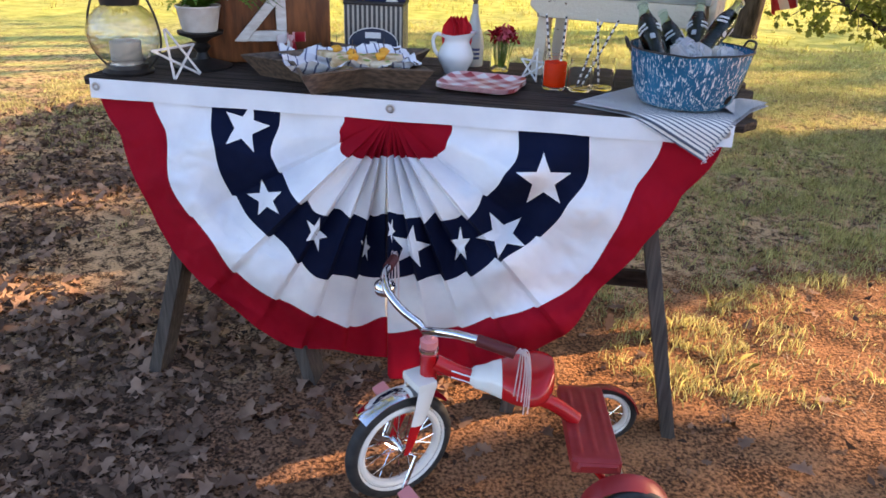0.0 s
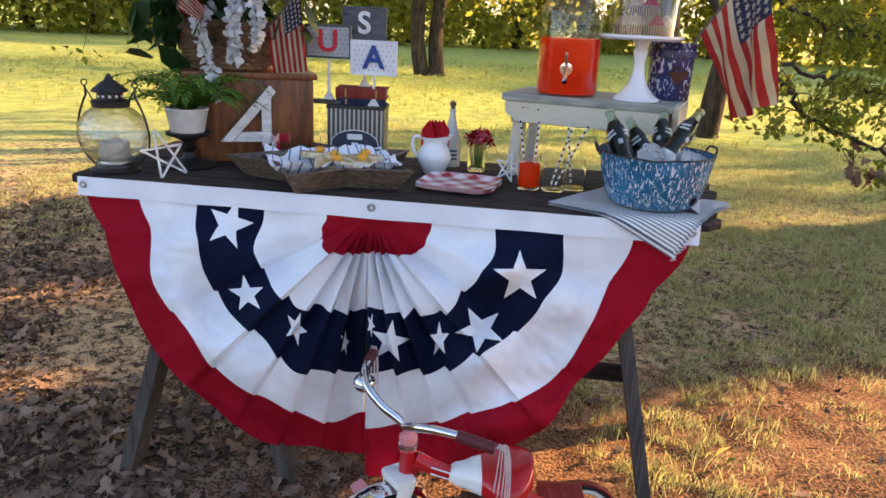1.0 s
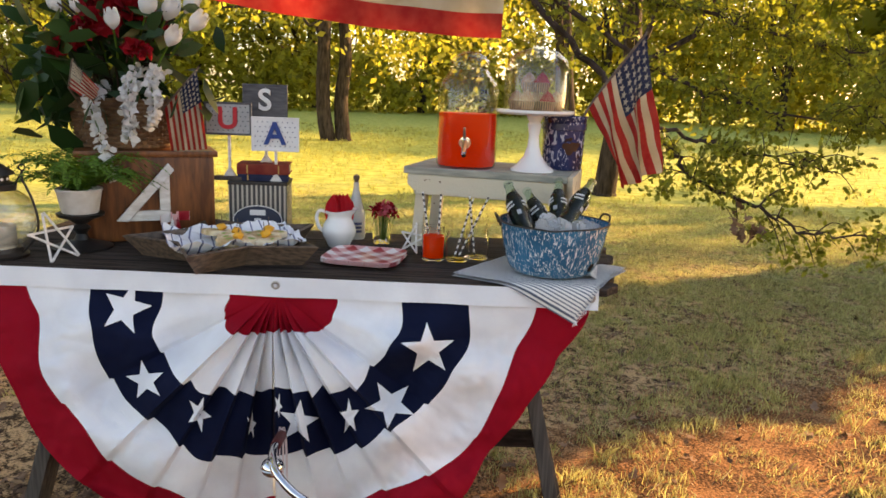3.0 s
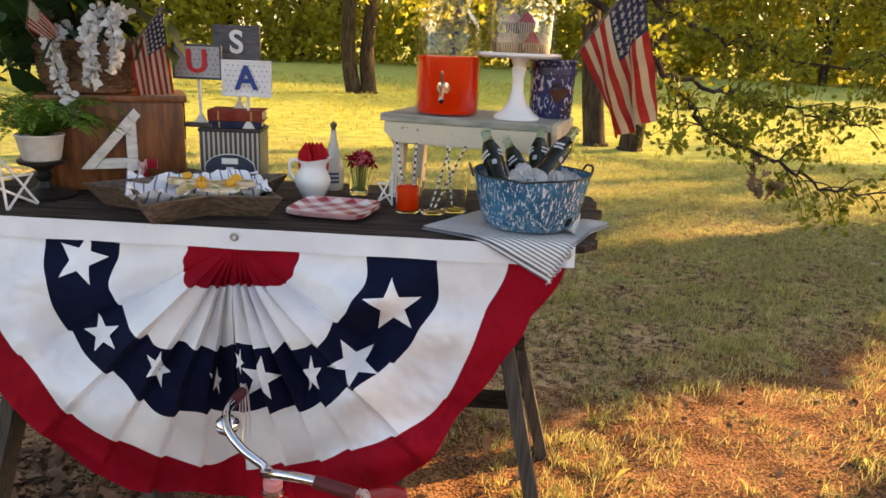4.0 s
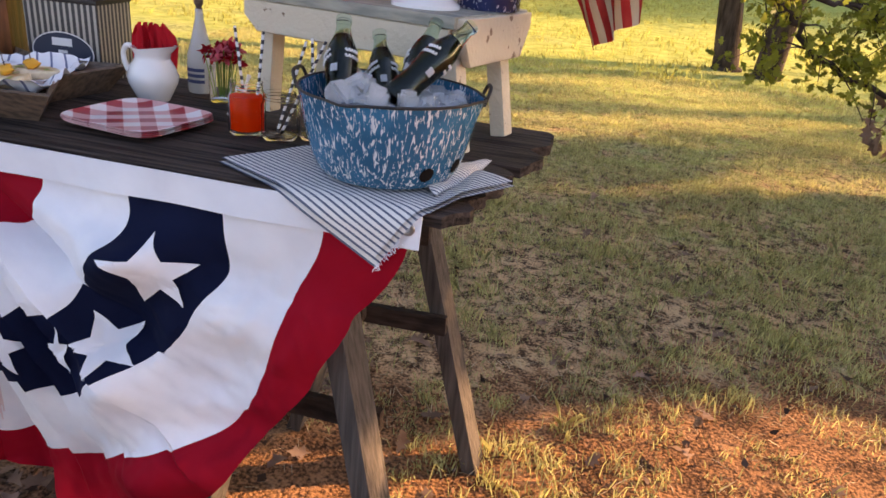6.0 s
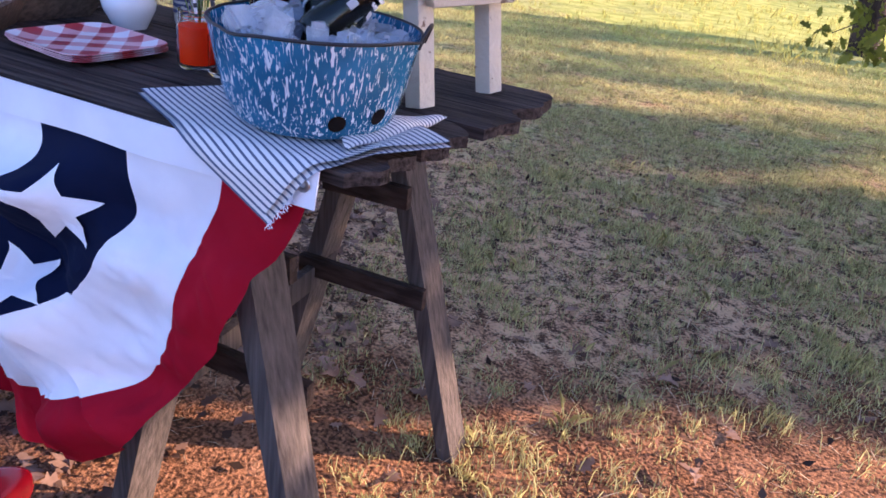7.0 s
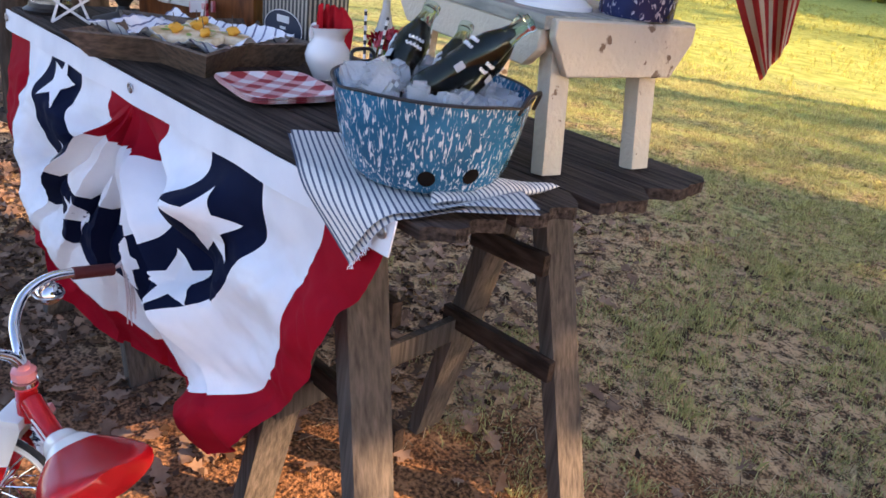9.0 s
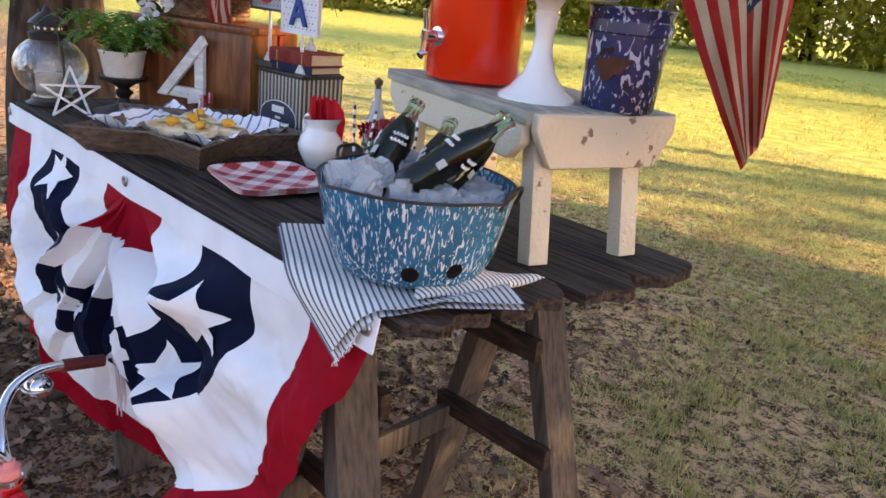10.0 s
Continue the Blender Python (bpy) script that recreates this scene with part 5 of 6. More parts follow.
def striped_tin():
    ob = thing("striped_tin", "dark and cream striped metal tin box with an oval label", "tin", TIN)
    part("box", box(0.168, 0.125, 0.163, pose(0, 0.0625, 0), 0.004), TIN_STRIPE, ob)
    part("lid", box(0.172, 0.129, 0.01, pose(0, 0.0625, 0.16), 0.003), BLACK_METAL, ob)
    pts = [(0.07 * math.cos(2 * math.pi * k / 36), 0.058 + 0.042 * math.sin(2 * math.pi * k / 36)) for k in range(36)]
    lab = part("label_panel", prism(pts, 0.002, pose(0, -0.002, 0)), LABEL_NAVY, ob, "dark blue oval label")
    part("label_rim", tube([(x, -0.0032, z) for x, z in pts + pts[:1]], 0.0012, 5), CARD, lab)
    for z, w, h, x in ((0.072, 0.045, 0.016, 0.0), (0.057, 0.02, 0.006, 0.0), (0.04, 0.085, 0.01, 0.0)):
        part("label_bar", box(w, 0.0012, h, pose(x, -0.0036, z), 0), CARD, lab)
    for x in (-0.07, 0.07):
        part("wire_foot", tube([(x, -0.006, 0.03), (x + 0.012 * (1 if x > 0 else -1), -0.02, 0.0)], 0.0018, 6), STEEL, ob)
    return ob


LABEL_NAVY = mat("dark_blue_label", (0.02, 0.03, 0.06), 0.5)
striped_tin()


def book(label, z, w, d, h, cover, rz, dx=0.0):
    ob = thing("book", label, "book", TIN @ pose(dx, 0.068, z, 0, 0, rz), "books on the tin")
    part("cover", box(w, d, 0.003, pose(0, 0, 0), 0.001), cover, ob)
    part("cover", box(w, d, 0.003, pose(0, 0, h - 0.003), 0.001), cover, ob)
    bm = box(w, 0.004, h, pose(0, -d / 2 + 0.001, 0), 0.0015)
    spine = part("spine", bm, cover, ob)
    for x in (-0.3, 0.3):
        part("gilt_band", box(0.004, 0.0012, h * 0.8, pose(x * w, -d / 2 - 0.0012, h * 0.1), 0), GILT, spine)
    part("page_block", box(w - 0.008, d - 0.01, h - 0.006, pose(0, 0.002, 0.003), 0), PAGES, ob)


GILT = mat("dull_gilt", (0.4, 0.28, 0.1), 0.4, 0.8)
book("worn navy clothbound book lying flat on the tin", 0.17, 0.145, 0.1, 0.02, BOOK_BLUE, 4, 0.01)
book("worn dark red clothbound book lying on another book", 0.19, 0.15, 0.105, 0.03, BOOK_RED, 2, 0.012)


def letter_mesh(char, size, depth):
    cu = bpy.data.curves.new("letter", "FONT")
    cu.body = char
    cu.size = size
    cu.extrude = depth
    cu.offset = size * 0.02
    cu.align_x, cu.align_y = "CENTER", "CENTER"
    tmp = new("letter_curve", cu)
    me = bpy.data.meshes.new_from_object(tmp.evaluated_get(bpy.context.evaluated_depsgraph_get()))
    bpy.data.objects.remove(tmp)
    bpy.data.curves.remove(cu)
    return me


def letter_sign(char, label, x, y, z, w, h, rz, board, frame_mat, ink, foot_z, dots=None, rounded=False):
    """A framed letter board on a stick whose foot stands on the tin."""
    ob = thing("letter_sign", label, "sign", pose(x, y, foot_z, 0, 0, rz), "letter signs")
    zc = z - foot_z
    part("panel", box(w, 0.008, h, pose(0, 0, zc - h / 2), 0.002), board, ob)
    t = 0.006
    for a in ((0, zc + h / 2 - t / 2, w, t), (0, zc - h / 2 - t / 2, w, t)):
        part("frame_rail", box(a[2], 0.013, a[3], pose(a[0], 0, a[1]), 0.001), frame_mat, ob)
    for s in (-1, 1):
        part("frame_stile", box(t, 0.0125, h - t, pose(s * (w / 2 - t / 2), 0, zc - h / 2 + t / 2), 0.001), frame_mat, ob)
    me = letter_mesh(char, h * 0.98, 0.0025)
    me.materials.append(ink)
    L = new("letter", me)
    L.parent = ob
    L.matrix_local = pose(0, -0.0075, zc - 0.001, 90, 0, 0)
    if dots:
        bm = bmesh.new()
        for i in range(9):
            for j in range(6):
                px, pz = (i - 4) * w * 0.105 + (0.5 * w * 0.105 if j % 2 else 0), zc + (j - 2.5) * h * 0.15
                if abs(px) < w * 0.45:
                    lathe([(0, 0), (0.0017, 0), (0.0017, -0.0008)], 8, pose(px, -0.0043, pz, 90, 0, 0), bm)
        part("dots", bm, dots, ob)
    part("stick", box(0.008, 0.005, zc - h / 2 + 0.004, pose(0, 0.007, 0), 0.001), WOOD_WHITE, ob)
    part("foot", prism([(-0.018, 0), (0.018, 0), (0.004, 0.022), (-0.004, 0.022)], 0.012, pose(0, 0.007, 0), 0.001), WOOD_WHITE, ob)


TT = TOP + 0.17
RED_PAPER = mat("red_letter_paint", (0.5, 0.02, 0.03), 0.6)
BLUE_PAPER = mat("blue_letter_paint", (0.015, 0.05, 0.22), 0.6)
letter_sign("U", "grey framed board with red letter U on a stick", -0.243, 0.428, 1.21, 0.135, 0.088, 4, CARD_GREY, SLATE, RED_PAPER, TT + 0.012, dots=BOOK_BLUE)
letter_sign("A", "white polka-dot board with blue letter A on a stick", -0.108, 0.432, 1.17, 0.136, 0.092, 4, CARD, CARD, BLUE_PAPER, TT, dots=NAVY_PRINT)
letter_sign("S", "dark slate board with white letter S on a stick", -0.15, 0.485, 1.264, 0.13, 0.088, 4, SLATE, SLATE, CARD, TT + 0.05)
us = thing("wood_block", "thin wooden rest under a letter sign", "block", pose(-0.243, 0.432, TT))
part("rest", box(0.085, 0.03, 0.012, pose(-0.005, 0, 0), 0.002), WOOD_LEG, us)

# ---- wooden box, numeral, basket and flowers ----
BOXM = pose(-0.485, 0.425, TOP, 0, 0, 25)


def wooden_box():
    ob = thing("wooden_box", "tall red-brown stained wooden box with a rounded lid edge", "box", BOXM)
    part("body", box(0.355, 0.215, 0.24, pose(0, 0, 0), 0.012), WOOD_BOX, ob)
    part("lid", box(0.375, 0.235, 0.018, pose(0, 0, 0.238), 0.007), WOOD_BOX, ob)
    part("latch_strap", prism([(-0.012, 0.236), (0.012, 0.236), (0.016, 0.15), (0, 0.12), (-0.016, 0.15)], 0.006, pose(0.182, 0.02, 0, 0, 0, 90)), BOOK_RED, ob)
    return ob


wooden_box()


def numeral():
    m = BOXM @ pose(0.0, -0.1235, 0.062)
    ob = thing("wooden_numeral", "whitewashed wooden numeral four fixed to the box front", "numeral", m)
    part("bar", prism([(-0.085, 0.0), (0.052, 0.0), (0.052, 0.028), (-0.06, 0.028)], 0.014, pose(0, 0, 0), 0.0015), WOOD_WHITE, ob)
    part("upright", prism([(0.025, 0.029), (0.053, 0.029), (0.053, 0.152), (0.025, 0.122)], 0.014, pose(0, 0.0, 0), 0.0015), WOOD_WHITE, ob)
    part("diagonal", prism([(-0.09, 0.002), (-0.058, 0.0), (0.066, 0.142), (0.05, 0.162)], 0.012, pose(0, -0.008, 0), 0.0015), WOOD_WHITE, ob)
    bow = thing("ribbon_bow", "small red and white checked ribbon bow", "bow", m @ pose(0.062, -0.018, 0.01) @ Matrix.Scale(1.3, 4))
    for s in (-1, 1):
        part("loop", sheet(lambda u, v, s=s: Vector((s * (0.004 + 0.026 * math.sin(u * math.pi)), 0.01 * math.cos(u * 6.28), 0.01 * (v - 0.5) * 2 + 0.014 * math.sin(u * 3) * s * 0.3)), 16, 3), GINGHAM, bow)
    for s in (-1, 1):
        part("tail", sheet(lambda u, v, s=s: Vector((s * 0.012 * u + 0.012 * (v - 0.5), -0.003 * math.sin(u * 6), -0.045 * u)), 8, 2), GINGHAM, bow)
    part("knot", box(0.01, 0.01, 0.012, pose(0, -0.002, -0.005), 0.003), GINGHAM, bow)


numeral()
BASKET = Vector((-0.545, 0.42, TOP + 0.256))


def wicker_basket():
    ob = thing("wicker_basket", "brown woven wicker basket standing on the wooden box", "basket", Matrix.Translation(BASKET) @ pose(0, 0, 0, 0, 0, 12))
    part("base", lathe([(0, 0.002), (1, 0.002), (1, 0.01), (0, 0.01)], 32, Matrix.Diagonal((0.118, 0.085, 1, 1))), WICKER, ob)
    n = 26
    for j in range(13):
        z = 0.008 + 0.0105 * j
        g = 1 + 0.12 * j / 13
        pts = []
        for k in range(n * 4 + 1):
            a = 2 * math.pi * k / (n * 4)
            w = 0.004 * math.sin(n * a / 2 * 2 + (math.pi if j % 2 else 0))
            pts.append(((0.122 * g + w) * math.cos(a), (0.09 * g + w) * math.sin(a), z))
        part("woven_band", tube(pts, 0.0055, 5), WICKER, ob)
    for k in range(n):
        a = 2 * math.pi * (k + 0.5) / n
        part("stake", tube([(0.122 * math.cos(a), 0.09 * math.sin(a), 0.004), (0.137 * math.cos(a), 0.101 * math.sin(a), 0.147)], 0.003, 5), WICKER, ob)
    return ob


wicker_basket()


def bloom(kind, p, s, d, seed):
    """A silk flower head: tulip, peony or blossom spray."""
    rng = np.random.default_rng(seed)
    m = Matrix.Translation(p) @ Vector(d).to_track_quat("Z", "Y").to_matrix().to_4x4()
    if kind == "tulip":
        ob = thing("white_tulip", "white silk tulip in the wicker basket", "flower", m, "flowers in the basket")
        for k in range(6):
            a0 = k * 1.047
            def pet(u, v, a0=a0, k=k):
                a = a0 + (u - 0.5) * 1.5 * (1 - 0.6 * v ** 3)
                r = s * (0.32 * math.sin(min(1, v * 1.25) * 2.2) + 0.06) * (1 + 0.08 * (k % 2))
                return Vector((r * math.cos(a), r * math.sin(a), s * 1.1 * v))
            part("petal", sheet(pet, 6, 8), PETAL_WHITE, ob)
    else:
        ob = thing("red_peony", "deep red ruffled silk peony in the wicker basket", "flower", m, "flowers in the basket")
        q = rng.normal(size=(110, 3))
        q /= np.linalg.norm(q, axis=1)[:, None]
        q[:, 2] = np.abs(q[:, 2]) * 0.7
        leaves("petals", q * s * 0.5 * (0.6 + 0.5 * rng.random((110, 1))), s * 0.36, PETAL_RED, ob, ROUND, seed, curl=0.9)
    part("stem", tube([(0, 0, 0.004), (0, 0.004, -0.05), (0, 0, -0.1)], 0.003, 5), FERN, ob)


FL = BASKET + Vector((0, 0, 0.14))
for k, (kind, x, y, z, s) in enumerate([
        ("peony", -0.10, -0.09, 0.155, 0.075), ("peony", -0.02, -0.1, 0.205, 0.08), ("peony", 0.09, -0.1, 0.15, 0.045), ("peony", 0.03, -0.03, 0.25, 0.085), ("peony", -0.05, 0.02, 0.27, 0.08),
        ("peony", 0.06, 0.05, 0.235, 0.07), ("tulip", 0.11, -0.08, 0.24, 0.06), ("tulip", 0.15, -0.04, 0.235, 0.06), ("tulip", 0.17, -0.08, 0.165, 0.055), ("tulip", 0.215, -0.03, 0.21, 0.058),
        ("tulip", 0.13, 0.02, 0.28, 0.06), ("tulip", 0.185, 0.01, 0.26, 0.055), ("tulip", -0.135, -0.05, 0.245, 0.045), ("tulip", -0.05, -0.12, 0.24, 0.032), ("tulip", 0.05, -0.14, 0.2, 0.05), ("tulip", -0.035, -0.135, 0.175, 0.026)]):
    p = FL + Vector((x, y, z - 0.02))
    bloom(kind, p, s, (x * 0.9, y * 0.9 - 0.02, 0.22), 50 + k)


def foliage_bouquet():
    rng = np.random.default_rng(23)
    ob = thing("bouquet_foliage", "large dark glossy leaves filling the wicker basket", "foliage", Matrix.Translation(FL))
    for k in range(24):
        a = rng.random() * 6.28
        e = Vector((0.2 * math.cos(a) * (0.4 + 0.6 * rng.random()), 0.14 * math.sin(a) * (0.4 + 0.6 * rng.random()), 0.02 + 0.24 * rng.random()))
        part("stem", tube([(0, 0, -0.08), e * 0.6 + Vector((0, 0, 0.03)), e], 0.003, 5, smooth=3), TWIG, ob)
    q = rng.normal(size=(230, 3)) * np.array([0.105, 0.08, 0.085]) + np.array([-0.02, 0.0, 0.12])
    leaves("leaf_mass", q, 0.085, LEAF_DARK, ob, OVAL, 5, droop=0.25)
    q2 = rng.normal(size=(50, 3)) * np.array([0.045, 0.045, 0.06]) + np.array([-0.15, -0.03, 0.02])
    leaves("leaf_mass", q2, 0.095, LEAF_DARK, ob, OVAL, 6, droop=0.8)


foliage_bouquet()


def blossom_spray(points, seed):
    rng = np.random.default_rng(seed)
    ob = thing("blossom_spray", "hanging spray of white silk wisteria blossom over the basket", "flower", Matrix(), "hanging white sprays")
    part("stem", tube(points, 0.002, 5, smooth=5), FERN, ob)
    line = spline(points, 14)
    at = []
    for i, p in enumerate(line):
        w = 0.0095 * (1 - 0.5 * i / len(line))
        at.append(np.array(p) + rng.normal(size=(6, 3)) * w * 0.62 * np.array([1, 0.8, 0.6]))
    leaves("blossoms", np.concatenate(at), 0.0155, PETAL_WHITE, ob, ROUND, seed, curl=0.9)


bx, by, bz = BASKET
blossom_spray([(bx - 0.02, by - 0.07, bz + 0.17), (bx - 0.02, by - 0.15, bz + 0.135), (bx + 0.005, by - 0.165, bz + 0.06), (bx + 0.035, by - 0.165, bz - 0.06)], 1)
blossom_spray([(bx + 0.08, by - 0.06, bz + 0.22), (bx + 0.085, by - 0.145, bz + 0.17), (bx + 0.085, by - 0.15, bz + 0.1), (bx + 0.08, by - 0.15, bz + 0.035)], 2)
blossom_spray([(bx + 0.13, by - 0.06, bz + 0.22), (bx + 0.14, by - 0.13, bz + 0.19), (bx + 0.145, by - 0.135, bz + 0.13), (bx + 0.14, by - 0.135, bz + 0.075)], 3)


def basket_flag(label, h0, h1, f0, f1, foot, seed):
    ob = thing("stick_flag", label, "flag")
    h0, h1 = Vector(h0), Vector(h1)
    part("stick", tube([foot, h0, h1 + (h1 - h0) * 0.08], 0.003, 6), WOOD_TRAY, ob)
    flag_cloth(ob, ruled(h0, h1, f0, f1, 0.012, 11, seed), s=0.006)


basket_flag("stars-and-stripes stick flag hanging beside the wicker basket", (bx + 0.145, by - 0.06, bz + 0.12), (bx + 0.235, by - 0.05, bz + 0.225), (bx + 0.165, by - 0.075, bz - 0.0), (bx + 0.262, by - 0.06, bz + 0.008), (bx + 0.06, by - 0.03, bz + 0.02), 0.4)
basket_flag("small stars-and-stripes stick flag among the basket flowers", (bx - 0.075, by - 0.15, bz + 0.165), (bx - 0.06, by - 0.15, bz + 0.235), (bx - 0.0, by - 0.17, bz + 0.125), (bx + 0.015, by - 0.165, bz + 0.165), (bx - 0.06, by - 0.05, bz + 0.06), 1.9)


# ---- lantern, fern ----
def globe_lantern():
    ob = thing("lantern", "black iron lantern with ribbed glass globe and ivory candle", "lantern", at_top(-0.718, 0.075) @ Matrix.Diagonal((1, 1, 0.92, 1)))
    part("base", lathe([(0, 0), (0.062, 0), (0.064, 0.008), (0.052, 0.016), (0.05, 0.026), (0, 0.026)], 32), BLACK_METAL, ob)
    pr = [(0.045, 0.026)] + [((0.088 + 0.0012 * (k % 2)) * math.sin(math.radians(a)), 0.108 - 0.086 * math.cos(math.radians(a))) for k, a in enumerate(range(30, 158, 5))] + [(0.042, 0.19)]
    part("globe", lathe(pr, 48), GLASS_RIB, ob)
    cap = part("cap", lathe([(0.046, 0.184), (0.048, 0.2), (0.04, 0.204), (0.032, 0.206), (0.032, 0.222), (0.046, 0.226), (0.04, 0.235), (0.02, 0.252), (0.012, 0.257), (0.009, 0.264), (0.004, 0.274), (0, 0.276)], 32), BLACK_METAL, ob)
    # White discs laid on the uncut cap stand for its vent holes.
    for k in range(12):
        a = 2 * math.pi * k / 12
        part("vent_disc", lathe([(0, 0), (0.004, 0), (0.004, -0.001)], 8, Matrix.Translation((0.0323 * math.cos(a), 0.0323 * math.sin(a), 0.214)) @ Euler((math.radians(90), 0, a + math.radians(90))).to_matrix().to_4x4()), CARD, cap)
    for s in (-1, 1):
        pts = [(s * 0.055, 0, 0.012), (s * 0.09, 0, 0.055), (s * 0.101, 0, 0.1), (s * 0.092, 0, 0.155), (s * 0.075, 0, 0.2), (s * 0.068, 0, 0.215), (s * 0.07, 0, 0.24)]
        bm = tube(pts, 0.003, 8, smooth=5)
        ring(0.008, 0.002, pose(s * 0.07, 0, 0.247, 90), 16, 6, bm)
        tube([(s * 0.072, 0, 0.24), (s * 0.05, 0, 0.2)], 0.002, 6, bm)
        part("side_rod", bm, BLACK_METAL, ob)
    part("candle", lathe([(0, 0.026), (0.038, 0.026), (0.038, 0.085), (0.034, 0.088), (0, 0.084)], 28), WAX, ob)
    return ob


GLASS_RIB = thin_glass("ribbed_clear_glass", 0.9, 55.0, 0.2)
globe_lantern()


def fern_pot():
    x, y = -0.577, 0.206
    st = thing("candle_stand", "black turned iron stand under the fern pot", "stand", at_top(x, y))
    part("stem", lathe([(0, 0), (0.075, 0), (0.077, 0.006), (0.05, 0.014), (0.02, 0.024), (0.013, 0.04), (0.024, 0.056), (0.014, 0.066), (0.03, 0.078), (0.058, 0.088), (0.06, 0.096), (0, 0.094)], 32), BLACK_METAL, st)
    ob = thing("fern_pot", "white pot of bright green fern on a black stand", "potted plant", at_top(x, y, TOP + 0.096))
    part("pot", lathe([(0, 0), (0.043, 0), (0.046, 0.004), (0.056, 0.058), (0.059, 0.062), (0.058, 0.066), (0.053, 0.064), (0.046, 0.05), (0, 0.05)], 32), POT_GLAZE, ob)
    rng = np.random.default_rng(31)
    fr = []
    bm = bmesh.new()
    for k in range(56):
        a = rng.random() * 6.283
        L = 0.13 + 0.11 * rng.random()
        up = 0.05 + 0.07 * rng.random()
        pts = []
        for i in range(13):
            t = i / 12
            pts.append(Vector((L * t * math.cos(a) * 1.1, L * t * math.sin(a) * 0.85, 0.055 + up * math.sin(t * 2.3) - 0.035 * t * t)))
        tube(pts, 0.0012, 4, bm, 0.0005)
        side = Vector((-math.sin(a), math.cos(a), 0))
        for i in range(1, 25):
            f = i / 2
            p = pts[int(f)].lerp(pts[min(12, int(f) + 1)], f - int(f))
            fwd = (pts[min(12, int(f) + 1)] - pts[int(f) if f < 12 else 11]).normalized()
            w = 0.03 * math.sin(math.pi * min(1, 0.18 + 0.82 * i / 24)) * (0.8 + 0.4 * rng.random())
            for sg in (-1, 1):
                d = (side * sg + fwd * 0.45 + Vector((0, 0, 0.25 * rng.normal() - 0.1))).normalized()
                n0 = len(fr)
                fr += [p, p + d * w * 0.5 + fwd * 0.0042, p + d * w, p + d * w * 0.5 - fwd * 0.0042]
    part("stalk_mass", bm, FERN, ob)
    raw("fronds", fr, [(4 * k, 4 * k + 1, 4 * k + 2, 4 * k + 3) for k in range(len(fr) // 4)], FERN, ob)


POT_GLAZE = mat("crackled_white_pot", (0.66, 0.62, 0.58), 0.5, base2=(0.76, 0.74, 0.71), scale=40, bump=0.1)
fern_pot()


# ---- tricycle ----
TRIKE = pose(0.545, -0.24, 0, 0, 0, 188.4)


def spoked_wheel(parent, name, m, R, tyre, spokes, width):
    """Axle along local y of m."""
    turn = m @ pose(0, 0, 0, 90)
    w = part(name, ring(R - tyre, tyre, turn, 48, 12), RUBBER, parent, "black tyre")
    part("whitewall", ring(R - tyre * 1.55, tyre * 0.4, turn, 48, 8, squash=2.2), WHITE_PAINT, w, "white tyre wall")
    part("rim", ring(R - tyre * 2.35, tyre * 0.62, turn, 48, 8, squash=1.2), WHITE_PAINT, w, "white painted rim")
    part("hub", lathe([(0, -width), (0.011, -width), (0.014, -width * 0.6), (0.009, 0), (0.014, width * 0.6), (0.011, width), (0, width)], 18, turn), CHROME, w)
    bm = bmesh.new()
    for k in range(spokes):
        a = 2 * math.pi * k / spokes
        s = width * 0.6 * (1 if k % 2 else -1)
        b = a + 0.35 * (1 if k % 4 < 2 else -1)
        tube([turn @ Vector((0.012 * math.cos(b), 0.012 * math.sin(b), s)), turn @ Vector(((R - tyre * 2.3) * math.cos(a), (R - tyre * 2.3) * math.sin(a), 0))], 0.0016, 5, bm)
    part("spokes", bm, CHROME, w)
    return w


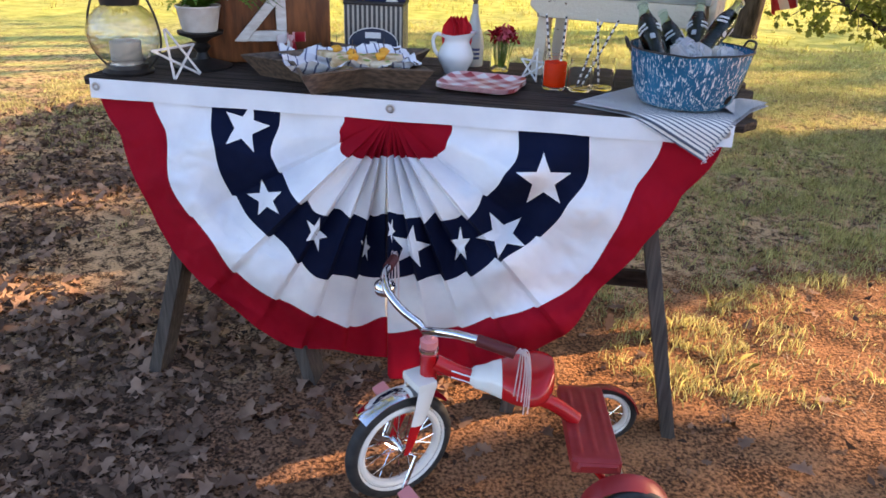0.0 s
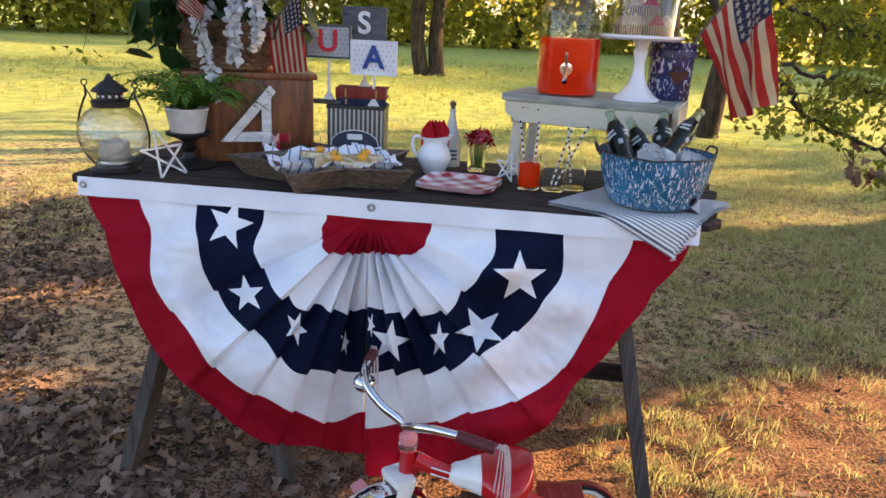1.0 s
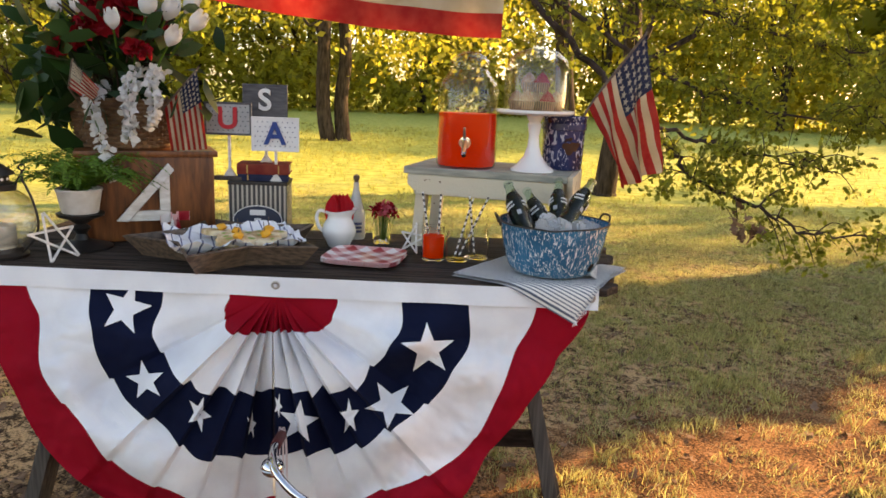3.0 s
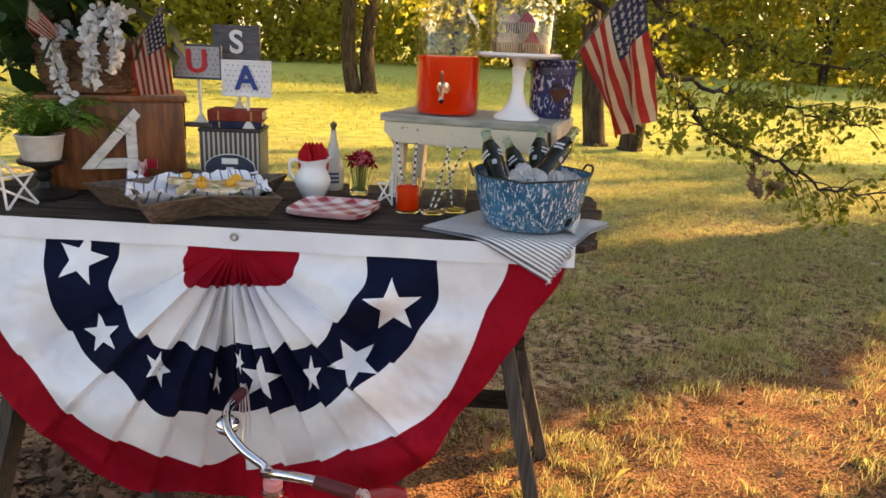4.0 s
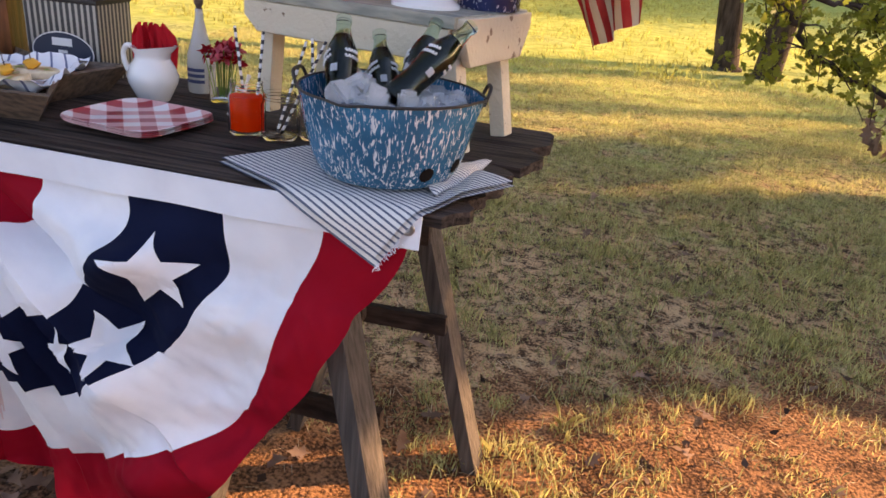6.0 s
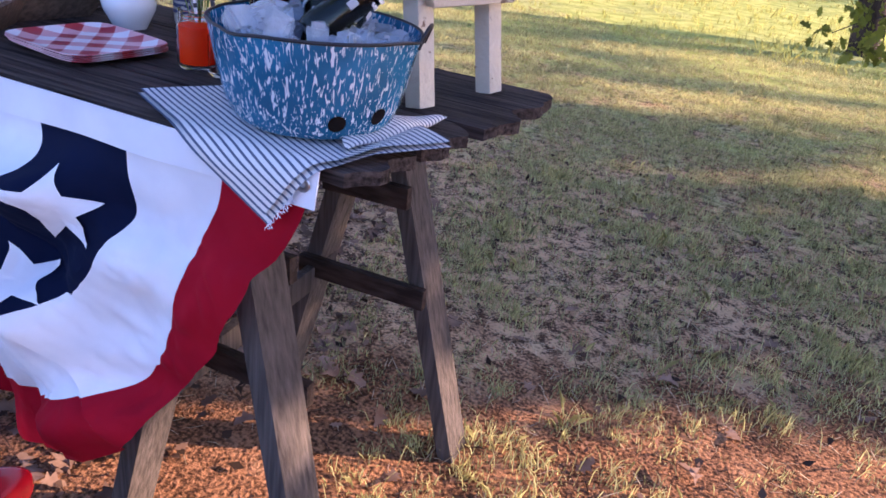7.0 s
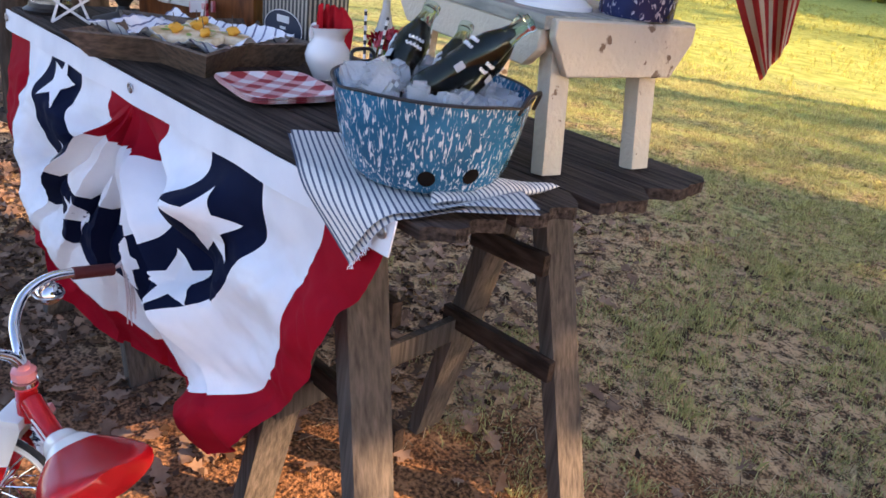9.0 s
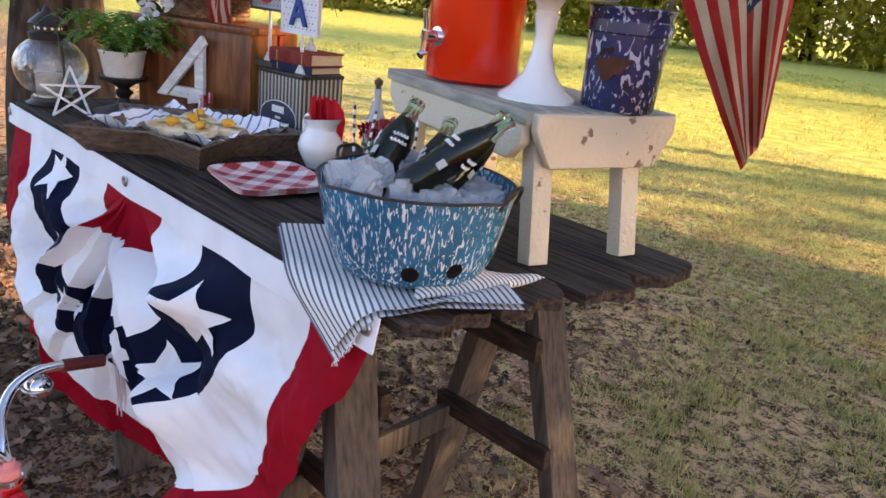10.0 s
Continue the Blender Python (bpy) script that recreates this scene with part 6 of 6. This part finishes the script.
def tricycle():
    ob = thing("tricycle", "red and white vintage child's tricycle with chrome handlebar and whitewall tyres", "tricycle", TRIKE)
    S = pose(0.39, 0, 0, 0, 0, 34)
    R = 0.138
    wc = (0.072, 0, R)
    fw = spoked_wheel(ob, "front_wheel", S @ pose(*wc), R, 0.016, 20, 0.028)
    # fork
    for s in (-1, 1):
        def fk(u, v, s=s):
            z = 0.30 - (0.30 - R) * u
            x = 0.02 + (wc[0] - 0.02) * u ** 1.1
            wdt = 0.022 * (1 - 0.55 * u)
            a = (v - 0.5) * 2
            return S @ Vector((x + wdt * a, s * (0.03 + 0.005 * u) + s * 0.004 * (1 - a * a), z))
        bm = sheet(lambda u, v: fk(u * 0.55, v), 10, 6, 0.004)
        part("fork_blade", bm, WHITE_PAINT, ob, "white fork blade")
        part("fork_tip", sheet(lambda u, v: fk(0.54 + u * 0.46, v), 8, 6, 0.005), RED_PAINT, ob)
    part("fork_crown", box(0.05, 0.075, 0.022, S @ pose(0.022, 0, 0.292), 0.008), WHITE_PAINT, ob)
    def mud(u, v):
        a = math.radians(48 + 92 * u)
        w = (v - 0.5) * 2
        r = R + 0.009 + 0.006 * (1 - w * w)
        return S @ Vector((wc[0] + r * math.cos(a), 0.026 * w, wc[2] + r * math.sin(a)))
    part("front_mudguard", sheet(mud, 26, 8, 0.002), CHROME, ob)
    for s in (-1, 1):
        cr = part("crank", tube([S @ Vector((wc[0], s * 0.03, R)), S @ Vector((wc[0] - s * 0.015, s * 0.05, R)), S @ Vector((wc[0] + s * 0.02, s * 0.055, R - s * 0.075)), S @ Vector((wc[0] + s * 0.02, s * 0.1, R - s * 0.075))], 0.0055, 8), CHROME, ob)
        part("pedal", box(0.034, 0.075, 0.02, S @ pose(wc[0] + s * 0.02, s * 0.1, R - s * 0.075 - 0.01, 0, 20), 0.006), PLASTIC_PINK, cr, "faded pink pedal")
    # head tube and clamp
    part("head_tube", lathe([(0, 0.3), (0.021, 0.3), (0.022, 0.305), (0.019, 0.312), (0.019, 0.365), (0.022, 0.37), (0.02, 0.374), (0, 0.374)], 24, S), RED_PAINT, ob)
    part("head_ring", lathe([(0, 0.374), (0.022, 0.374), (0.022, 0.382), (0, 0.384)], 24, S), CHROME, ob)
    part("stem_clamp", lathe([(0, 0.384), (0.019, 0.384), (0.021, 0.388), (0.021, 0.402), (0.012, 0.406), (0.012, 0.416), (0, 0.416)], 8, S), PLASTIC_PINK, ob, "faded pink plastic clamp")
    for s in (-1, 1):
        pts = [S @ Vector(p) for p in ((0, 0, 0.405), (0.014, s * 0.012, 0.435), (0.04, s * 0.05, 0.462), (0.05, s * 0.1, 0.488), (0.032, s * 0.15, 0.503), (-0.005, s * 0.195, 0.5))]
        part("handlebar", tube(pts, 0.0095, 12, smooth=7), CHROME, ob)
        g = part("grip", tube([S @ Vector((0.004, s * 0.185, 0.5)), S @ Vector((-0.045, s * 0.245, 0.488))], 0.0125, 14), GRIP, ob, "dark red rubber grip")
        rng = np.random.default_rng(4)
        for k in range(9):
            e = S @ Vector((-0.046, s * 0.246, 0.488))
            q = Vector(rng.normal(size=3)) * 0.004
            pts = [e, e + Vector((0, 0, 0.004)) + (S.to_3x3() @ Vector((-0.012, s * 0.015, 0))) + q, e + (S.to_3x3() @ Vector((-0.018, s * 0.02, -0.05))) + q * 2, e + (S.to_3x3() @ Vector((-0.018, s * 0.02, -0.12))) + q * 2.5]
            part("streamer", tube(pts, 0.0014, 5, smooth=4), STREAMER, g, "pale plastic streamer" if k == 0 else "")
    bell = S @ Vector((0.032, -0.148, 0.472))
    bm = bmesh.new()
    bmesh.ops.create_uvsphere(bm, u_segments=24, v_segments=14, radius=0.026, matrix=Matrix.Translation(bell) @ Matrix.Diagonal((1, 1, 0.85, 1)))
    bl = part("bell", bm, CHROME, ob)
    part("bell_band", ring(0.0258, 0.002, Matrix.Translation(bell), 28, 6), STEEL, bl)
    part("bell_bracket", tube([bell + Vector((0, 0, 0.02)), S @ Vector((0.032, -0.15, 0.503))], 0.006, 8), CHROME, bl)
    # frame
    part("backbone", tube([(0.375, 0, 0.345), (0.32, 0, 0.318), (0.22, 0, 0.285), (0.11, 0, 0.25), (0.045, 0, 0.205)], 0.018, 14, smooth=6), RED_PAINT, ob)
    for z in (0.012, -0.004):
        part("frame_mark", tube([(0.335 + 0.002, 0.0185, 0.322 + z), (0.27, 0.0185, 0.301 + z)], 0.0018, 5), WHITE_PRINT, ob)
    part("seat_post", tube([(0.19, 0, 0.27), (0.192, 0, 0.315)], 0.011, 12), CHROME, ob)
    def seat(u, v, lo=0.0, hi=1.0):
        t = lo + (hi - lo) * u
        a = v * 2 * math.pi
        w = 0.026 + 0.072 / (1 + math.exp(-(t - 0.42) * 10))
        w *= math.sqrt(max(0.0, 1 - max(0, (t - 0.72) / 0.28) ** 2)) * math.sqrt(min(1, t * 9))
        h = min(w, 0.042)
        z = 0.318 + 0.014 * t * t - 0.008 * math.sin(t * math.pi) + (h if math.sin(a) > 0 else 0.5 * h) * math.copysign(abs(math.sin(a)) ** 0.75, math.sin(a))
        return Vector((0.305 - 0.2 * t, w * math.copysign(abs(math.cos(a)) ** 0.8, math.cos(a)), z - 0.012))
    white = sheet(lambda u, v: seat(u, v, 0.0, 0.40), 16, 28)
    red = sheet(lambda u, v: seat(u, v, 0.40, 1.0), 24, 28)
    sd = part("saddle", red, RED_PAINT, ob, "glossy red saddle")
    part("saddle_nose", white, WHITE_PAINT, sd, "cream-white saddle nose")
    # rear step and fenders
    def deck(u, v):
        x = 0.075 - 0.115 * u
        y = -0.15 + 0.3 * v
        e = max(0, abs(v - 0.5) * 2 - 0.88) / 0.12
        rib = 0.0014 * max(0, math.cos((u - 0.5) * 6.283 * 3.5)) if 0.1 < v < 0.9 else 0
        edge = 0.012 * (max(0, abs(u - 0.5) * 2 - 0.9) / 0.1)
        return Vector((x * (1 - 0.25 * e), y, 0.205 - 0.01 * e * e + rib - edge))
    st = part("rear_step", sheet(deck, 42, 30, 0.004), RED_STEP, ob, "dusty dark red ribbed rear step")
    part("step_lip", box(0.108, 0.29, 0.03, pose(0.0175, 0, 0.172), 0.006), RED_STEP, st)
    for s in (-1, 1):
        def fen(u, v, s=s):
            a = math.radians(0 + 165 * u)
            r = 0.1
            return Vector((-0.05 + r * math.cos(a), s * (0.155 + 0.04 * v), 0.086 + r * math.sin(a) - 0.012 * v * v))
        part("rear_fender", sheet(fen, 24, 8, 0.003), RED_STEP, ob)
        part("step_stay", tube([(0.03, s * 0.1, 0.17), (-0.06, s * 0.14, 0.086)], 0.008, 8), RED_PAINT, ob)
        spoked_wheel(ob, "rear_wheel", pose(-0.065, s * 0.19, 0.086), 0.086, 0.012, 10, 0.02)
    part("rear_axle", tube([(-0.065, -0.215, 0.086), (-0.065, 0.215, 0.086)], 0.007, 10), STEEL, ob)
    return ob


GRIP = mat("dark_red_rubber", (0.1, 0.012, 0.012), 0.5, bump=0.3, bump_scale=200)
STREAMER = mat("pale_streamer", (0.75, 0.62, 0.62), 0.4, leaf=0.3)
tricycle()

# ---- boughs over the meadow ----
def bough(name, label, mains, seed, twig, n_leaf, leaf_size, r0, material):
    """Limbs (points, thickness, number of side twigs); each twig forks and ends in a small tuft of leaves."""
    rng = np.random.default_rng(seed)
    ob = thing(name, label, "tree branch")
    spots = []
    for pts, r, count in mains:
        line = spline(pts, 8)
        wob = [p + Vector(rng.normal(size=3)) * 0.014 for p in line]
        part("limb", tube(wob, r0 * r, 8, end=r0 * 0.14), TWIG, ob)
        bm = bmesh.new()
        for k in range(count):
            t = 0.15 + 0.85 * rng.random()
            n = min(len(wob) - 2, int(t * len(wob)))
            p = wob[n]
            along = (wob[n + 1] - wob[n]).normalized()
            d = (Vector((rng.normal(), rng.normal() * 0.8, rng.normal() * 0.7 - 0.05)) + along * 0.7).normalized()
            L = twig * (0.4 + 1.1 * rng.random() ** 1.5)
            tip = p + d * L + Vector((0, 0, -0.04))
            mid = p + d * L * 0.5 + Vector((0, 0, 0.025))
            tube([p, mid, tip], r0 * 0.16, 5, bm, r0 * 0.05, 3)
            for c, w in ((tip, 0.036), (mid.lerp(tip, 0.5), 0.028), (mid + Vector(rng.normal(size=3)) * 0.05, 0.03)):
                if rng.random() < 0.2:
                    continue
                for j in range(n_leaf):
                    spots.append(np.array(c) + rng.normal(size=3) * np.array([1, 1, 0.6]) * w)
        tagged(part("twig_spray", bm, TWIG, ob), kind="stuff")
    tagged(leaves("foliage", spots, leaf_size, material, ob, OAK, seed, droop=0.15), kind="stuff")
    return ob


bough("oak_bough", "drooping sunlit oak bough with lobed green leaves", [
    ([(2.0, 8.2, 2.7), (1.2, 5.2, 2.75), (0.72, 2.9, 2.05), (1.08, 2.15, 1.46), (1.43, 2.1, 1.16), (1.63, 2.1, 0.93), (1.99, 2.1, 0.775), (2.25, 2.1, 0.675), (2.7, 2.1, 0.62)], 1.0, 66),
    ([(0.8, 2.8, 1.95), (1.5, 2.7, 1.5), (2.1, 2.7, 1.28), (2.9, 2.9, 1.2)], 0.7, 44),
    ([(0.85, 3.2, 2.1), (1.7, 3.2, 1.9), (2.6, 3.3, 1.72), (3.5, 3.4, 1.6)], 0.8, 92),
    ([(1.1, 4.6, 2.75), (1.9, 4.2, 2.2), (2.8, 4.0, 1.8), (3.8, 4.2, 1.5)], 0.8, 90),
    ([(1.43, 2.1, 1.16), (1.75, 2.25, 1.1), (2.1, 2.35, 1.02), (2.5, 2.4, 0.95)], 0.45, 26),
    ([(1.0, 3.4, 2.2), (1.5, 3.6, 2.3), (2.3, 3.6, 2.25), (3.2, 3.8, 2.1)], 0.7, 100),
], 41, 0.21, 14, 0.035, 0.026, LEAF_OAK)
bough("oak_bough", "hanging oak branch with lobed green leaves", [
    ([(3.4, 3.4, 2.9), (2.9, 2.4, 2.3), (2.64, 2.15, 1.8), (2.62, 2.1, 1.45), (2.45, 2.1, 1.25)], 1.0, 56),
    ([(2.9, 2.4, 2.3), (3.2, 2.3, 1.8), (3.15, 2.2, 1.4), (3.0, 2.2, 1.15)], 0.7, 56),
], 43, 0.21, 11, 0.036, 0.024, LEAF_OAK)
bough("oak_bough", "low oak branch with small green leaves beside the table", [
    ([(-2.75, 0.75, 2.3), (-2.2, 1.2, 1.95), (-1.75, 1.35, 1.6), (-1.35, 1.4, 1.22)], 1.0, 44),
    ([(-2.6, 0.9, 2.2), (-1.9, 1.9, 1.75), (-1.6, 2.1, 1.45), (-1.5, 2.2, 1.15)], 0.8, 44),
    ([(-2.2, 1.2, 1.95), (-1.5, 1.1, 1.9), (-1.0, 1.3, 1.7), (-0.85, 1.5, 1.45)], 0.7, 44),
], 47, 0.21, 9, 0.036, 0.02, LEAF_OAK)
dead = thing("dead_leaf_cluster", "hanging cluster of brown dead leaves on the bough", "leaves", Matrix.Translation((1.94, 2.1, 0.69)))
tagged(leaves("dry_foliage", np.random.default_rng(3).normal(size=(26, 3)) * np.array([0.025, 0.02, 0.035]), 0.06, LITTER, dead, OAK, 2, droop=0.9), kind="stuff")


# ---- grass, leaf litter, crumbs of soil ----
def grass(name, label, n_tufts, area, blades, height, width, material, seed, keep):
    rng = np.random.default_rng(seed)
    base, tall = [], []
    x0, x1, y0, y1 = area
    while len(base) < n_tufts * blades:
        x, y = x0 + (x1 - x0) * rng.random(), y0 + (y1 - y0) * rng.random()
        if rng.random() > keep(x, y):
            continue
        s = 0.5 + rng.random()
        r = 0.022 * s * (1 + height * 4)
        q = rng.normal(size=(blades, 2)) * r
        for dx, dy in q:
            base.append((x + dx, y + dy, ground_z(x + dx, y + dy) - 0.004))
            tall.append(height * s * (0.5 + 0.7 * rng.random()))
    P, H = np.array(base), np.array(tall)
    n = len(P)
    a = rng.random(n) * 6.283
    side = np.stack([np.cos(a), np.sin(a), np.zeros(n)], 1) * width
    b = rng.random(n) * 6.283
    lean = np.stack([np.cos(b), np.sin(b), np.zeros(n)], 1) * (H * (0.15 + 0.7 * rng.random(n)))[:, None]
    up = np.stack([np.zeros(n), np.zeros(n), H], 1)
    V = np.stack([P - side, P + side, P + side * 0.7 + lean * 0.35 + up * 0.6, P + lean + up * (0.8 + 0.2 * rng.random(n))[:, None], P - side * 0.7 + lean * 0.35 + up * 0.6], 1)
    me = bpy.data.meshes.new(name)
    me.vertices.add(n * 5)
    me.vertices.foreach_set("co", V.reshape(-1).astype(np.float32))
    me.loops.add(n * 5)
    me.loops.foreach_set("vertex_index", np.arange(n * 5, dtype=np.int32))
    me.polygons.add(n)
    me.polygons.foreach_set("loop_start", np.arange(0, n * 5, 5, dtype=np.int32))
    me.update(calc_edges=True)
    me.materials.append(material)
    tagged(new(name, me), label, "grass", kind="stuff")


def lawn_keep(x, y):
    c = 0.12 + 0.5 * max(0, min(1, (y - 0.9) / 2.5)) + 0.28 * noise.noise(Vector((x * 1.1, y * 1.1, 2.0)))
    if x < 0.35:
        c -= 0.45 * min(1, (0.35 - x) / 0.6) * max(0, min(1, (2.6 - y) / 1.2))
    c += 0.75 * noise.noise(Vector((x * 6.0, y * 6.0, 4.0))) * max(0.2, 1 - max(0.0, y - 1) / 5)
    if y < 0.2:
        c -= 0.25
    if 0.875 * y - 0.485 * x < 0.3:          # sunlit strip along the table's front, up to the shade's edge: fewer tufts
        c -= 0.22
    return c


grass("grass", "thin tufts of short green grass on bare red earth", 10500, (-3.5, 5.0, -0.6, 7.5), 14, 0.036, 0.0018, GRASS, 61, lawn_keep)
grass("grass", "taller fresh green grass tufts catching the sun", 430, (0.35, 3.6, 0.2, 2.6), 34, 0.05, 0.0016, GRASS, 62, lambda x, y: 0.25 + 0.9 * noise.noise(Vector((x * 1.7, y * 1.7, 9.0))))
grass("grass", "short sparse grass coming up through trodden earth", 3000, (0.1, 3.6, 0.55, 3.8), 14, 0.027, 0.0014, GRASS, 66, lambda x, y: 0.3 + 0.9 * noise.noise(Vector((x * 4.0, y * 4.0, 14.0))) - (0.3 if 0.875 * y - 0.485 * x < 0.3 else 0.0))
grass("dry_grass", "dry straw-coloured grass blades between the green", 2600, (-3.5, 5.0, -0.8, 7.5), 6, 0.03, 0.0013, STRAW, 63, lambda x, y: lawn_keep(x, y) + 0.15)
grass("grass", "meadow grass glowing in low evening sun", 7000, (-12.0, 10.0, 7.0, 24.0), 6, 0.075, 0.005, GRASS_SUN, 64, lambda x, y: 0.55 + 0.7 * noise.noise(Vector((x * 0.4, y * 0.4, 9.0))))


def litter(name, label, n, area, size, material, seed, keep, shape=OAK, lift=0.006):
    rng = np.random.default_rng(seed)
    at = []
    x0, x1, y0, y1 = area
    while len(at) < n:
        x, y = x0 + (x1 - x0) * rng.random(), y0 + (y1 - y0) * rng.random()
        if rng.random() < keep(x, y):
            at.append((x, y, ground_z(x, y) + lift + 0.008 * rng.random()))
    ob = leaves(name, at, size, material, None, shape, seed, lie=0.8, curl=0.8)
    tagged(ob, label, "leaf litter", kind="stuff")


def left_keep(x, y):
    c = 0.95 - max(0, x + 0.35) * 1.15 - max(0, y - 1.0) * 0.35 - max(0, -0.7 - y) * 0.45 - max(0, -2.6 - x) * 0.5
    return max(0.015, c * (0.45 + 0.9 * noise.noise(Vector((x * 1.6, y * 1.6, 0.4)))))


litter("leaf_litter", "dry brown oak leaves scattered over dark earth", 7000, (-4.6, 2.6, -2.9, 3.0), 0.058, LITTER, 71, left_keep)
litter("leaf_litter", "dark rotted leaf scraps trodden into the earth", 9600, (-4.6, 3.0, -2.9, 3.0), 0.03, LITTER_DARK, 72, left_keep, DIAMOND)
litter("soil_crumbs", "crumbs of red-brown earth and bark", 17000, (-2.5, 4.0, -1.3, 3.4), 0.013, CRUMB, 73, lambda x, y: 0.5 + noise.noise(Vector((x * 2.2, y * 2.2, 5.0))), DIAMOND, 0.002)

NEEDLE = np.array([(0, 0), (.02, .3), (.017, .75), (0, 1.0), (-.017, .7), (-.02, .3)], float)
litter("thatch", "pale dry grass thatch lying on the earth", 36000, (-0.6, 5.0, 0.2, 5.8), 0.042, THATCH, 74, lambda x, y: (0.35 if 0.875 * y - 0.485 * x > 0.3 else 0.05) + 0.5 * min(1, max(0, y) / 2) + 0.4 * noise.noise(Vector((x * 1.9, y * 1.9, 3.0))), NEEDLE, 0.004)
litter("thatch", "dark rotted grass stems lying on the earth", 7000, (-0.6, 5.0, 0.0, 5.2), 0.05, LITTER_DARK, 75, lambda x, y: 0.5 + 0.5 * noise.noise(Vector((x * 2.3, y * 2.3, 6.0))), NEEDLE, 0.003)
